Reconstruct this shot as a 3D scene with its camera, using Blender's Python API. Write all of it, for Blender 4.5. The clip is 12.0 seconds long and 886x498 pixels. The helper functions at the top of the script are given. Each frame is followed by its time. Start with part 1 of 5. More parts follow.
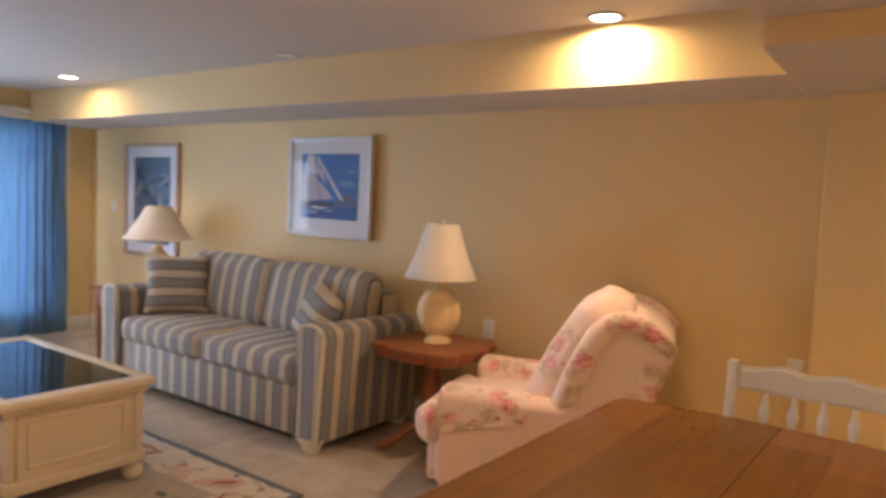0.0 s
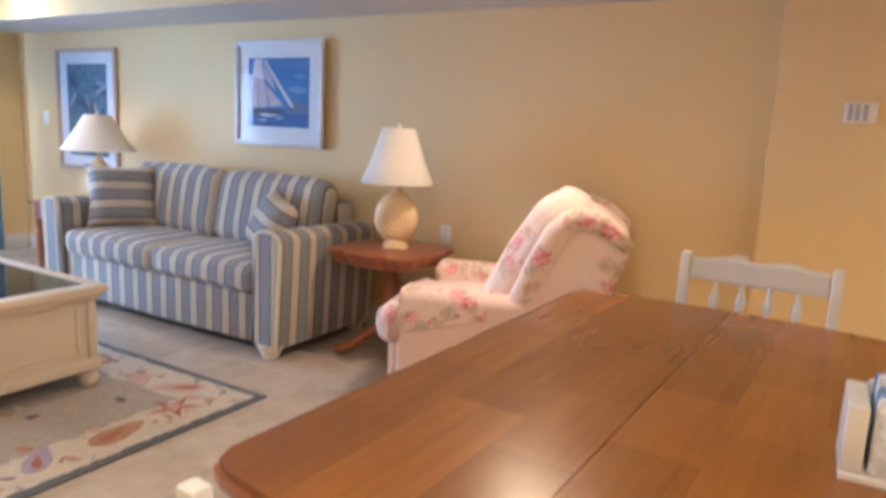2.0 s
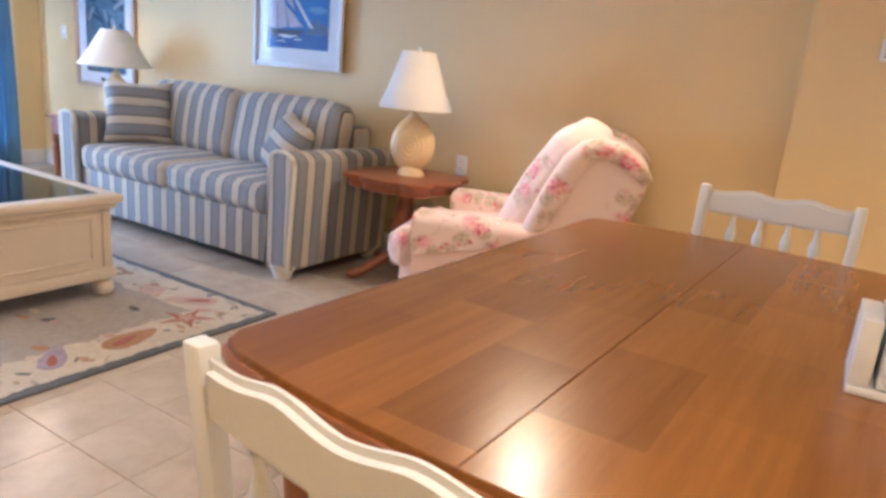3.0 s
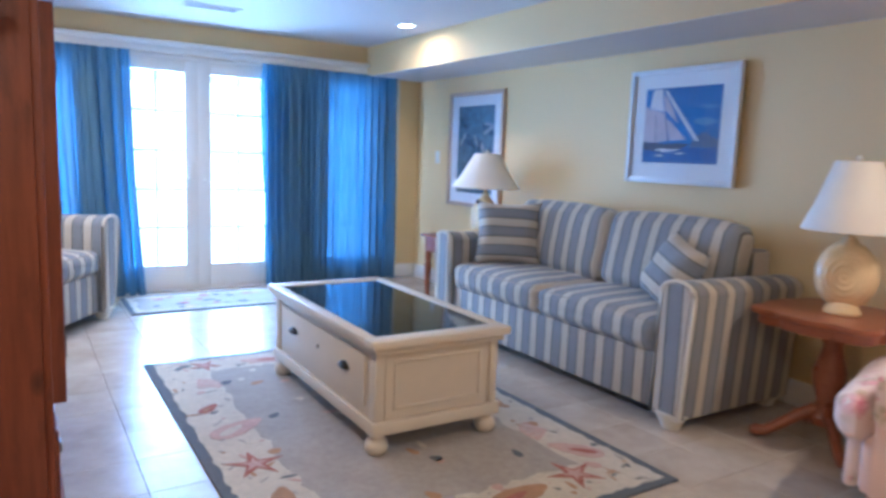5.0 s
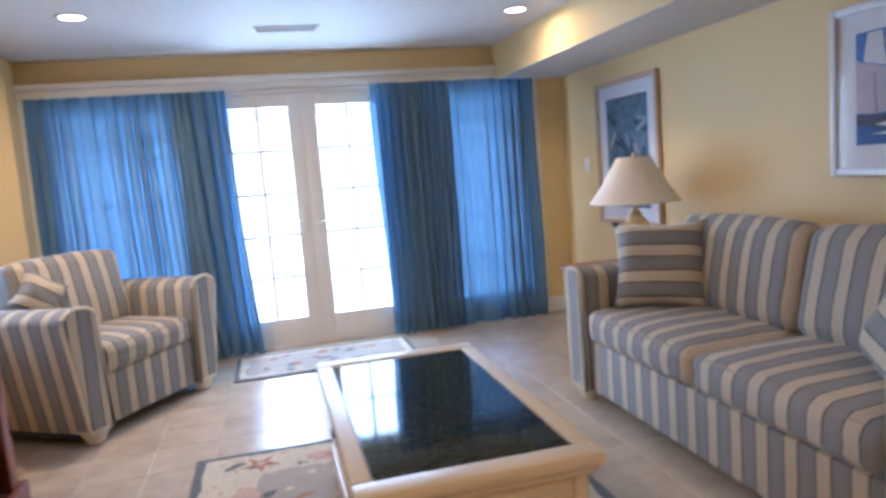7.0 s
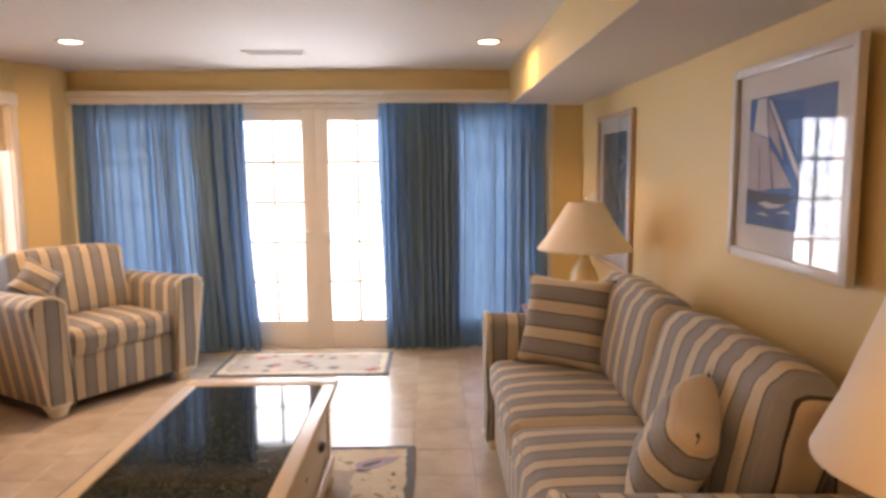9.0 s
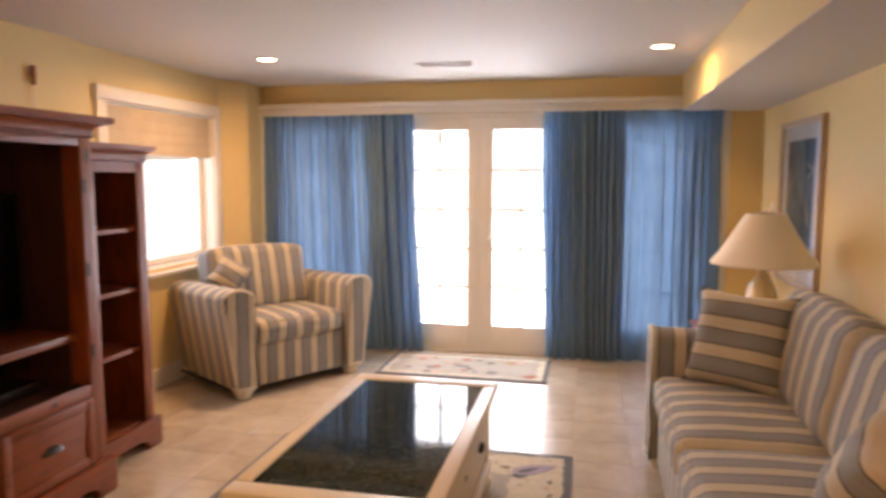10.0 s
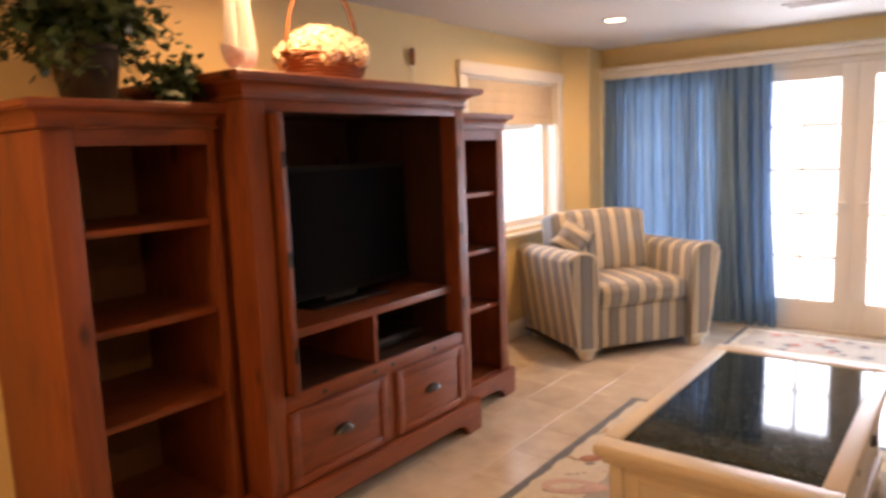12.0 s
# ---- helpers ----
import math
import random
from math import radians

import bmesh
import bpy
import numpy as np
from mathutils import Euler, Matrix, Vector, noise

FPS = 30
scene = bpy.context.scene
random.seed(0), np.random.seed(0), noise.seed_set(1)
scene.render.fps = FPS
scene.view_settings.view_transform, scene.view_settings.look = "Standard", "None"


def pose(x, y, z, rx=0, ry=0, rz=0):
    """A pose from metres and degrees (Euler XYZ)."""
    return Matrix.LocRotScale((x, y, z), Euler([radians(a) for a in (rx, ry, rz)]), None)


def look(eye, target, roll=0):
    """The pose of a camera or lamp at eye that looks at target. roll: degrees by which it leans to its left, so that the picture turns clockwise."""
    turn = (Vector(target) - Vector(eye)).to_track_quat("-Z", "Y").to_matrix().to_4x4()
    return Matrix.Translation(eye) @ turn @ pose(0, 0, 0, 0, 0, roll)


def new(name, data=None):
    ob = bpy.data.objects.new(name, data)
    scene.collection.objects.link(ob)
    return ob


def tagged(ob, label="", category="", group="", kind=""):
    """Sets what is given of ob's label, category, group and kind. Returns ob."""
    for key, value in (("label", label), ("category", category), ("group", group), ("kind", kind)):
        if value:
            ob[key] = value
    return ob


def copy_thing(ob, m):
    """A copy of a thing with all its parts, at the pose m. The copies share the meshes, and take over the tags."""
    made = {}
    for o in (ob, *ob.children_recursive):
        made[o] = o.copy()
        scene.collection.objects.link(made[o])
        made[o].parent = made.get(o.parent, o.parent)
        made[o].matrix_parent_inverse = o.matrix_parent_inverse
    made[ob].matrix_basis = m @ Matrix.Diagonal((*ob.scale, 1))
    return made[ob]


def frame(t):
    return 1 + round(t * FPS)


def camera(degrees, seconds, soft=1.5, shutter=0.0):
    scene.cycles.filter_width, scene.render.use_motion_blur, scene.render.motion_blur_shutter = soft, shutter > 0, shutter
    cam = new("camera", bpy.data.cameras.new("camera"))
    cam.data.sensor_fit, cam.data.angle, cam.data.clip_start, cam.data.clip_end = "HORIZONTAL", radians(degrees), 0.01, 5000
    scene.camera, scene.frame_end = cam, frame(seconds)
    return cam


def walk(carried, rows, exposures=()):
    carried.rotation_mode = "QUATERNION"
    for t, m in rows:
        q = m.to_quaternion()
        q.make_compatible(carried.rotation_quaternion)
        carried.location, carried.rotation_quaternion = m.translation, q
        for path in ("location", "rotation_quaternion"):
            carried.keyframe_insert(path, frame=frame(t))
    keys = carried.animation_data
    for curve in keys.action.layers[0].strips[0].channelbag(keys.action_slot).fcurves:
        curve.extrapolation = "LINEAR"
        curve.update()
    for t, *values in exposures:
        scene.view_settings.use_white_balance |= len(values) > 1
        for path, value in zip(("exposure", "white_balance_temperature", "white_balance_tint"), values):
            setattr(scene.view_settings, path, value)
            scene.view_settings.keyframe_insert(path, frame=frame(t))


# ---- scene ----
cam = camera(65.6, 12.0, soft=3.2, shutter=0.5)
PATH = [
    (0, (0.174, 0.238, 1.46), (1.803, 1.391, 1.329), 2.8),
    (0.5, (0.151, 0.269, 1.478), (1.866, 1.292, 1.361), 2.8),
    (1, (0.154, 0.282, 1.465), (1.86, 1.321, 1.37), 2.9),
    (1.5, (0.18, 0.28, 1.418), (1.912, 1.262, 1.228), 3.8),
    (2, (0.15, 0.275, 1.357), (1.844, 1.28, 1.009), 2.7),
    (2.5, (0.14, 0.276, 1.286), (1.8, 1.271, 0.785), 3.9),
    (3, (0.151, 0.269, 1.261), (1.801, 1.28, 0.756), 5.3),
    (3.5, (0.125, 0.333, 1.347), (1.738, 1.491, 1.105), 3.9),
    (3.7, (0.118, 0.371, 1.353), (1.66, 1.627, 1.14), 3.3),
    (5.3, (0.27, 1.074, 1.288), (1.268, 2.784, 1.002), 1.3),
    (5.5, (0.338, 1.196, 1.303), (1.339, 2.9, 0.996), -0.8),
    (6, (0.534, 1.454, 1.316), (1.381, 3.241, 1.018), -0.8),
    (6.5, (0.832, 1.663, 1.304), (1.524, 3.52, 1.037), -0.9),
    (7, (1.284, 1.65, 1.349), (1.761, 3.578, 1.116), -4.5),
    (7.2, (1.459, 1.677, 1.335), (1.921, 3.601, 1.039), -3.0),
    (8.8, (2.56, 1.518, 1.496), (2.602, 3.505, 1.273), 1.4),
    (9, (2.58, 1.477, 1.532), (2.614, 3.463, 1.297), -0.4),
    (9.5, (2.578, 1.448, 1.514), (2.418, 3.433, 1.325), -0.4),
    (10, (2.546, 1.444, 1.517), (2.129, 3.389, 1.312), 0.1),
    (10.5, (2.507, 1.415, 1.517), (1.865, 3.296, 1.297), -0.4),
    (11, (2.465, 1.4, 1.516), (1.638, 3.209, 1.312), -1.2),
    (11.5, (2.42, 1.393, 1.506), (1.373, 3.081, 1.275), -1.8),
    (12, (2.37, 1.385, 1.487), (1.143, 2.94, 1.207), -2.1),
]
walk(cam, [(t, look(eye, target, roll)) for t, eye, target, roll in PATH],
     exposures=[(0.0, -0.52, 5900, 18), (1.0, -0.14, 5400, 15), (1.5, 0.05, 5100, 13), (2.5, 0.18, 4500, 12), (3.2, 0.26, 4500, 12), (3.7, 0.20, 4200, 10),
                (5.3, -0.28, 4150, 11), (6.0, -0.42, 4350, 13), (7.2, -0.52, 5500, 16), (8.8, -0.54, 8000, 26), (10.5, -0.5, 8200, 29), (12.0, -0.40, 7600, 28)])


# ---- light ----
world = bpy.data.worlds.new("sky")
scene.world = world
world.use_nodes = True
wn = world.node_tree.nodes
sky = wn.new("ShaderNodeTexSky")
sky.sky_type, sky.sun_disc = "NISHITA", False
sky.sun_elevation, sky.sun_rotation = radians(48), radians(20)
wn["Background"].inputs["Strength"].default_value = 0.12
world.node_tree.links.new(sky.outputs[0], wn["Background"].inputs["Color"])


def lamp(name, kind, m, power, color, **more):
    data = bpy.data.lights.new(name, kind)
    data.energy, data.color = power, color
    for key, value in more.items():
        setattr(data, key, value)
    ob = new(name, data)
    ob.matrix_world = m
    return ob


SKY_BLUE = (0.62, 0.80, 1.0)
WARM = (1.0, 0.64, 0.32)
lamp("daylight_doors", "AREA", look((1.62, 7.70, 1.10), (1.62, 0, 0.9)), 215, SKY_BLUE, shape="RECTANGLE", size=1.35, size_y=1.9)
for wx in (0.30, 2.94):
    lamp("daylight_side_window", "AREA", look((wx, 7.70, 1.10), (wx, 0, 0.9)), 58, SKY_BLUE, shape="RECTANGLE", size=1.2, size_y=1.9)
lamp("daylight_window", "AREA", look((-0.95, 5.98, 1.45), (3, 5.98, 1.2)), 30, SKY_BLUE, shape="RECTANGLE", size=1.3, size_y=1.25)
# the can at (0.35, 1.50) is unseen, added to light the bookcase tower
CANS = [(2.955, 5.96, 12), (0.35, 5.91, 34), (3.125, 1.50, 24), (0.30, 3.22, 17), (0.35, 1.50, 13), (3.10, 3.57, 0)]
# unseen lamps, added to brighten the table, near chair and bookcase tower
ADDED_DINING_CANS = [(0.40, 0.30, 15), (2.4, -1.8, 27), (0.45, -1.9, 19)]
CEIL, LOW_CEIL, SOFFIT = 2.33, 2.14, 2.045
for cx, cy, watts in CANS:
    if watts:
        lamp("can_light", "AREA", look((cx, cy, CEIL - 0.012), (cx, cy, 0)), watts, WARM, shape="DISK", size=0.12, spread=radians(170))
for cx, cy, watts in ADDED_DINING_CANS:
    lamp("can_light", "AREA", look((cx, cy, LOW_CEIL - 0.012), (cx, cy, 0)), watts, WARM, shape="DISK", size=0.12, spread=radians(170))


# ---- materials ----
class Nodes:
    """Short hand for a node tree."""

    def __init__(self, name):
        self.mat = bpy.data.materials.new(name)
        self.mat.use_nodes = True
        self.tree = self.mat.node_tree
        self.bsdf = self.tree.nodes["Principled BSDF"]
        self.out = self.tree.nodes["Material Output"]

    def add(self, kind, **values):
        node = self.tree.nodes.new("ShaderNode" + kind)
        for key, value in values.items():
            setattr(node, key, value)
        return node

    def link(self, a, b):
        self.tree.links.new(a, b)

    def coords(self, which="Object", scale=(1, 1, 1)):
        c, m = self.add("TexCoord"), self.add("Mapping")
        m.inputs["Scale"].default_value = scale
        self.link(c.outputs[which], m.inputs["Vector"])
        return m.outputs[0]

    def noise(self, vec, scale, detail=4.0, rough=0.55):
        n = self.add("TexNoise")
        n.inputs["Scale"].default_value, n.inputs["Detail"].default_value = scale, detail
        n.inputs["Roughness"].default_value = rough
        self.link(vec, n.inputs["Vector"])
        return n.outputs["Fac"]

    def ramp(self, fac, stops, mode="LINEAR"):
        r = self.add("ValToRGB")
        r.color_ramp.interpolation = mode
        while len(r.color_ramp.elements) < len(stops):
            r.color_ramp.elements.new(0.5)
        for e, (p, c) in zip(r.color_ramp.elements, stops):
            e.position, e.color = p, (*c, 1)
        self.link(fac, r.inputs[0])
        return r.outputs[0]

    def mix(self, fac, a, b, mode="MIX"):
        n = self.add("MixRGB", blend_type=mode)
        for sock, v in zip(n.inputs, (fac, a, b)):
            if isinstance(v, (int, float)):
                sock.default_value = v
            elif isinstance(v, tuple):
                sock.default_value = (*v, 1)
            else:
                self.link(v, sock)
        return n.outputs[0]

    def math(self, op, a, b=0.0):
        n = self.add("Math", operation=op)
        for sock, v in zip(n.inputs, (a, b)):
            if isinstance(v, (int, float)):
                sock.default_value = v
            else:
                self.link(v, sock)
        return n.outputs[0]

    def bump(self, height, strength=0.3, distance=0.002):
        b = self.add("Bump")
        b.inputs["Strength"].default_value, b.inputs["Distance"].default_value = strength, distance
        self.link(height, b.inputs["Height"])
        self.link(b.outputs[0], self.bsdf.inputs["Normal"])

    def set(self, **values):
        for key, v in values.items():
            sock = self.bsdf.inputs[key.replace("_", " ")]
            if isinstance(v, tuple):
                sock.default_value = (*v, 1)
            elif isinstance(v, (int, float)):
                sock.default_value = v
            else:
                self.link(v, sock)
        return self


def shade(c, f):
    return tuple(min(1.0, v * f) for v in c)


def plain(name, color, rough=0.5, var=0.10, scale=3.0, fine=90.0, bump=0.15, dist=0.001, metal=0.0):
    """Paint, cloth, stone and the like: broad stains, fine grain and relief."""
    n = Nodes(name)
    v = n.coords()
    broad, grain = n.noise(v, scale), n.noise(v, fine, 3)
    col = n.ramp(broad, [(0.25, shade(color, 1 - var)), (0.75, shade(color, 1 + var))])
    col = n.mix(0.35, col, n.ramp(grain, [(0.3, shade(color, 1 - var)), (0.7, shade(color, 1 + var))]))
    n.set(Base_Color=col, Metallic=metal)
    n.set(Roughness=n.math("ADD", n.math("MULTIPLY", broad, 0.12), rough - 0.06))
    n.bump(grain, bump, dist)
    return n.mat


def wood(name, dark, light, rough=0.35, along="x", knots=True, grain=14.0, blocks=None, relief=0.12):
    """Stained timber with its grain along one local axis; blocks: veneer blocks of that size, each of its own tone."""
    n = Nodes(name)
    stretch = {"x": (0.08, 1, 1), "y": (1, 0.08, 1), "z": (1, 1, 0.08)}[along]
    v = n.coords("Object", stretch)
    lines, broad = n.noise(v, grain * 4, 5, 0.65), n.noise(v, grain * 0.5, 3)
    col = n.ramp(n.mix(0.45, lines, broad), [(0.25, dark), (0.75, light)])
    if knots:
        spots = n.add("TexVoronoi")
        spots.inputs["Scale"].default_value = 4.5
        n.link(n.coords("Object", tuple(0.5 if s < 1 else 1 for s in stretch)), spots.inputs["Vector"])
        col = n.mix(n.ramp(spots.outputs["Distance"], [(0.05, (1, 1, 1)), (0.12, (0, 0, 0))]), col, shade(dark, 0.30))
        streak = n.noise(n.coords("Object", tuple(0.25 if s < 1 else 1 for s in stretch)), grain * 0.9, 4, 0.6)
        col = n.mix(n.ramp(streak, [(0.52, (0, 0, 0)), (0.70, (0.65, 0.65, 0.65))]), col, shade(dark, 0.55))
    if blocks:
        b = n.add("TexBrick")
        b.offset, b.offset_frequency = 0.45, 2
        for key, val in (("Scale", 1.0), ("Mortar Size", 0.0), ("Brick Width", blocks[0]), ("Row Height", blocks[1]), ("Bias", 0.0)):
            b.inputs[key].default_value = val
        b.inputs["Color1"].default_value, b.inputs["Color2"].default_value = (0.72, 0.69, 0.66, 1), (1.18, 1.18, 1.14, 1)
        n.link(n.coords("Object", (1, 1, 0.0)), b.inputs["Vector"])
        col = n.mix(0.75, col, b.outputs["Color"], "MULTIPLY")
    tone = n.add("ObjectInfo")
    col = n.mix(0.5, col, n.ramp(tone.outputs["Random"], [(0, (0.82, 0.8, 0.8)), (1, (1, 1, 1))]), "MULTIPLY")
    n.set(Base_Color=col, Roughness=n.math("ADD", n.math("MULTIPLY", broad, relief * 1.6), rough - relief * 0.8))
    n.bump(lines, relief, 0.0008)
    return n.mat


def stripes(name, blue, cream, line, period):
    """Woven stripes across the first UV axis, in metres."""
    n = Nodes(name)
    uv = n.coords("UV")
    sep = n.add("SeparateXYZ")
    n.link(uv, sep.inputs[0])
    wob = n.math("MULTIPLY", n.math("SUBTRACT", n.noise(n.coords(), 5.0, 2), 0.5), 0.012)
    s = n.math("FRACT", n.math("DIVIDE", n.math("ADD", sep.outputs[0], wob), period))
    col = n.ramp(s, [(0.0, line), (0.042, shade(blue, 0.93)), (0.12, blue), (0.27, shade(blue, 1.10)), (0.31, blue), (0.545, line), (0.585, cream), (0.72, shade(cream, 0.92)), (0.76, cream)], "CONSTANT")
    v = n.coords("Object")
    thread, fuzz = n.noise(v, 260, 2), n.noise(v, 2.5, 3)
    col = n.mix(0.30, col, n.ramp(thread, [(0.3, (0.45, 0.45, 0.45)), (0.7, (1, 1, 1))]), "MULTIPLY")
    col = n.mix(0.25, col, n.ramp(fuzz, [(0.3, (0.7, 0.7, 0.7)), (0.7, (1, 1, 1))]), "MULTIPLY")
    n.set(Base_Color=col, Roughness=0.85, Sheen_Weight=0.15)
    n.bump(thread, 0.35, 0.0015)
    return n.mat


def floral(name, low=0.49):
    """Cream-pink cotton with scattered roses and leaves."""
    n = Nodes(name)
    v = n.coords()
    ground = n.ramp(n.noise(v, 4), [(0.3, (0.84, 0.65, 0.55)), (0.7, (0.88, 0.71, 0.61))])
    warp = n.add("MixRGB")
    warp.inputs[0].default_value = 0.05
    n.link(v, warp.inputs[1])
    nz = n.add("TexNoise")
    nz.inputs["Scale"].default_value = 9
    n.link(v, nz.inputs["Vector"])
    n.link(nz.outputs["Color"], warp.inputs[2])
    clump = n.ramp(n.noise(v, 4.4, 1), [(low, (0, 0, 0)), (low + 0.09, (1, 1, 1))])
    col = ground
    for scale, reach, tones in ((14, 0.50, ((0.52, 0.40, 0.24), (0.72, 0.57, 0.42))), (8, 0.33, ((0.70, 0.22, 0.25), (0.87, 0.50, 0.48))), (11, 0.22, ((0.90, 0.84, 0.76), (0.78, 0.40, 0.40))), (21, 0.20, ((0.52, 0.05, 0.11), (0.72, 0.20, 0.24)))):
        vo = n.add("TexVoronoi")
        vo.inputs["Scale"].default_value = scale
        n.link(warp.outputs[0], vo.inputs["Vector"])
        petals = n.ramp(n.noise(v, 55, 2), [(0.4, tones[0]), (0.6, tones[1])])
        disc = n.ramp(vo.outputs["Distance"], [(reach - 0.12, (1, 1, 1)), (reach + 0.08, (0, 0, 0))])
        col = n.mix(n.math("MULTIPLY", disc, clump), col, petals)
    n.set(Base_Color=col, Roughness=0.8, Sheen_Weight=0.2)
    n.bump(n.noise(v, 180, 2), 0.25, 0.001)
    return n.mat


def curtain_cloth():
    n = Nodes("blue curtain cloth")
    v = n.coords()
    col = n.ramp(n.noise(n.coords("Object", (1, 1, 0.1)), 30, 4), [(0.3, (0.13, 0.217, 0.285)), (0.7, (0.19, 0.30, 0.375))])
    dif, tra, mixer = n.add("BsdfDiffuse"), n.add("BsdfTranslucent"), n.add("MixShader")
    n.link(col, dif.inputs[0])
    tra.inputs[0].default_value = (0.11, 0.262, 0.49, 1)
    mixer.inputs[0].default_value = 0.21
    n.link(dif.outputs[0], mixer.inputs[1]), n.link(tra.outputs[0], mixer.inputs[2])
    weave, open_weave = n.add("MixShader"), n.add("BsdfTransparent")
    open_weave.inputs[0].default_value = (0.24, 0.43, 0.70, 1)
    weave.inputs[0].default_value = 0.16
    n.link(mixer.outputs[0], weave.inputs[1]), n.link(open_weave.outputs[0], weave.inputs[2])
    n.link(weave.outputs[0], n.out.inputs["Surface"])
    b = n.add("Bump")
    b.inputs["Strength"].default_value, b.inputs["Distance"].default_value = 0.3, 0.001
    n.link(n.noise(v, 300, 2), b.inputs["Height"])
    n.link(b.outputs[0], dif.inputs["Normal"])
    return n.mat


def pane_glass(name, tint=(1, 1, 1), ior=1.5, sheen=0.8):
    """A thin pane: clear, with a gloss that grows towards grazing angles."""
    n = Nodes(name)
    clear, gloss, mixer, face = n.add("BsdfTransparent"), n.add("BsdfGlossy"), n.add("MixShader"), n.add("LayerWeight")
    clear.inputs[0].default_value = (*tint, 1)
    gloss.inputs["Roughness"].default_value = 0.02
    gloss.inputs[0].default_value = (sheen, sheen, sheen, 1)
    face.inputs["Blend"].default_value = 0.5
    straight = ((ior - 1) / (ior + 1)) ** 2
    n.link(n.math("ADD", n.math("MULTIPLY", n.math("POWER", face.outputs["Facing"], 5.0), 1 - straight), straight), mixer.inputs[0])
    n.link(clear.outputs[0], mixer.inputs[1]), n.link(gloss.outputs[0], mixer.inputs[2])
    n.link(mixer.outputs[0], n.out.inputs["Surface"])
    return n.mat


def glow(name, color, strength):
    n = Nodes(name)
    n.set(Base_Color=(0.9, 0.9, 0.9), Emission_Color=color, Emission_Strength=strength)
    return n.mat


def tile_mat():
    """Beige travertine-look tile, each with its own tone."""
    n = Nodes("beige floor tile")
    v = n.coords()
    tone = n.add("ObjectInfo")
    shift = n.add("VectorMath", operation="ADD")
    n.link(v, shift.inputs[0])
    n.link(n.mix(1.0, (9, 9, 9), tone.outputs["Random"], "MULTIPLY"), shift.inputs[1])
    cloud, vein = n.noise(shift.outputs[0], 4.5, 7, 0.65), n.noise(shift.outputs[0], 22, 5, 0.65)
    col = n.ramp(cloud, [(0.30, (0.42, 0.36, 0.28)), (0.5, (0.53, 0.455, 0.36)), (0.70, (0.61, 0.54, 0.44))])
    col = n.mix(0.22, col, n.ramp(vein, [(0.35, (0.50, 0.415, 0.31)), (0.65, (0.58, 0.50, 0.39))]))
    col = n.mix(0.5, col, n.ramp(tone.outputs["Random"], [(0, (0.84, 0.82, 0.8)), (1, (1, 1, 1))]), "MULTIPLY")
    n.set(Base_Color=col, Roughness=n.math("ADD", n.math("MULTIPLY", cloud, 0.06), 0.22))
    n.bump(vein, 0.08, 0.001)
    return n.mat


def rug_mat(name, field, border_pile):
    """Hooked wool: a field with a mottled pile."""
    n = Nodes(name)
    v = n.coords()
    col = n.ramp(n.noise(v, 5, 5), [(0.3, shade(field, 0.82)), (0.7, shade(field, 1.12))])
    pile = n.noise(v, 170, 2)
    col = n.mix(0.45, col, n.ramp(n.noise(v, 32, 4, 0.7), [(0.3, shade(field, 0.62)), (0.7, shade(field, 1.3))]))
    col = n.mix(0.35, col, n.ramp(pile, [(0.3, shade(field, 0.6)), (0.7, shade(field, 1.2))]))
    n.set(Base_Color=col, Roughness=0.95)
    n.bump(pile, 0.6, border_pile)
    return n.mat


def granite():
    n = Nodes("black polished granite")
    v = n.coords()
    vo = n.add("TexVoronoi")
    vo.inputs["Scale"].default_value = 95
    n.link(v, vo.inputs["Vector"])
    flecks = n.ramp(vo.outputs["Distance"], [(0.15, (0.17, 0.20, 0.18)), (0.33, (0.014, 0.024, 0.025))])
    col = n.mix(n.ramp(n.noise(v, 14, 4), [(0.45, (0, 0, 0)), (0.6, (0.7, 0.7, 0.7))]), flecks, (0.045, 0.052, 0.046))
    n.set(Base_Color=col, Roughness=0.06, Specular_IOR_Level=0.2)
    return n.mat


M_WALL = plain("pale yellow wall paint", (0.77, 0.60, 0.295), 0.6, 0.03, 1.2, 140, 0.12, 0.0008)
M_CEIL = plain("white ceiling paint", (0.63, 0.605, 0.56), 0.75, 0.03, 1.0, 160, 0.15, 0.001)
M_TRIM = plain("white trim paint", (0.80, 0.77, 0.70), 0.35, 0.03, 4, 120, 0.06, 0.0006)
M_GROUT = plain("grey-beige grout", (0.49, 0.425, 0.34), 0.9, 0.15, 9, 200, 0.4, 0.001)
M_TILE = tile_mat()
M_STRIPE = stripes("blue and cream striped weave", (0.265, 0.272, 0.282), (0.60, 0.53, 0.42), (0.05, 0.042, 0.038), 0.142)
M_PIPING = plain("cream cotton piping", (0.70, 0.65, 0.54), 0.8, 0.08, 8, 260, 0.3, 0.001)
M_WELT = plain("taupe cotton welt", (0.36, 0.31, 0.26), 0.85, 0.12, 8, 260, 0.3, 0.001)
M_POT = plain("dark brown glazed pot", (0.018, 0.010, 0.007), 0.5, 0.3, 9, 60, 0.2)
M_DARK = plain("black lining cloth", (0.02, 0.02, 0.022), 0.9, 0.2, 8, 200, 0.2)
M_FLORAL = floral("rose print cotton", 0.53)
M_FLORAL_SPARSE = floral("sparse rose print cotton", 0.60)
M_FLORAL_DENSE = floral("rose bouquet cotton", 0.38)
M_PINK = plain("pale pink cotton", (0.84, 0.63, 0.53), 0.8, 0.06, 4, 200, 0.25, 0.001)
M_CURTAIN = curtain_cloth()
M_GLASS = pane_glass("window glass")
M_PICGLASS = pane_glass("picture glass", (1, 1, 1), 1.5, 0.45)
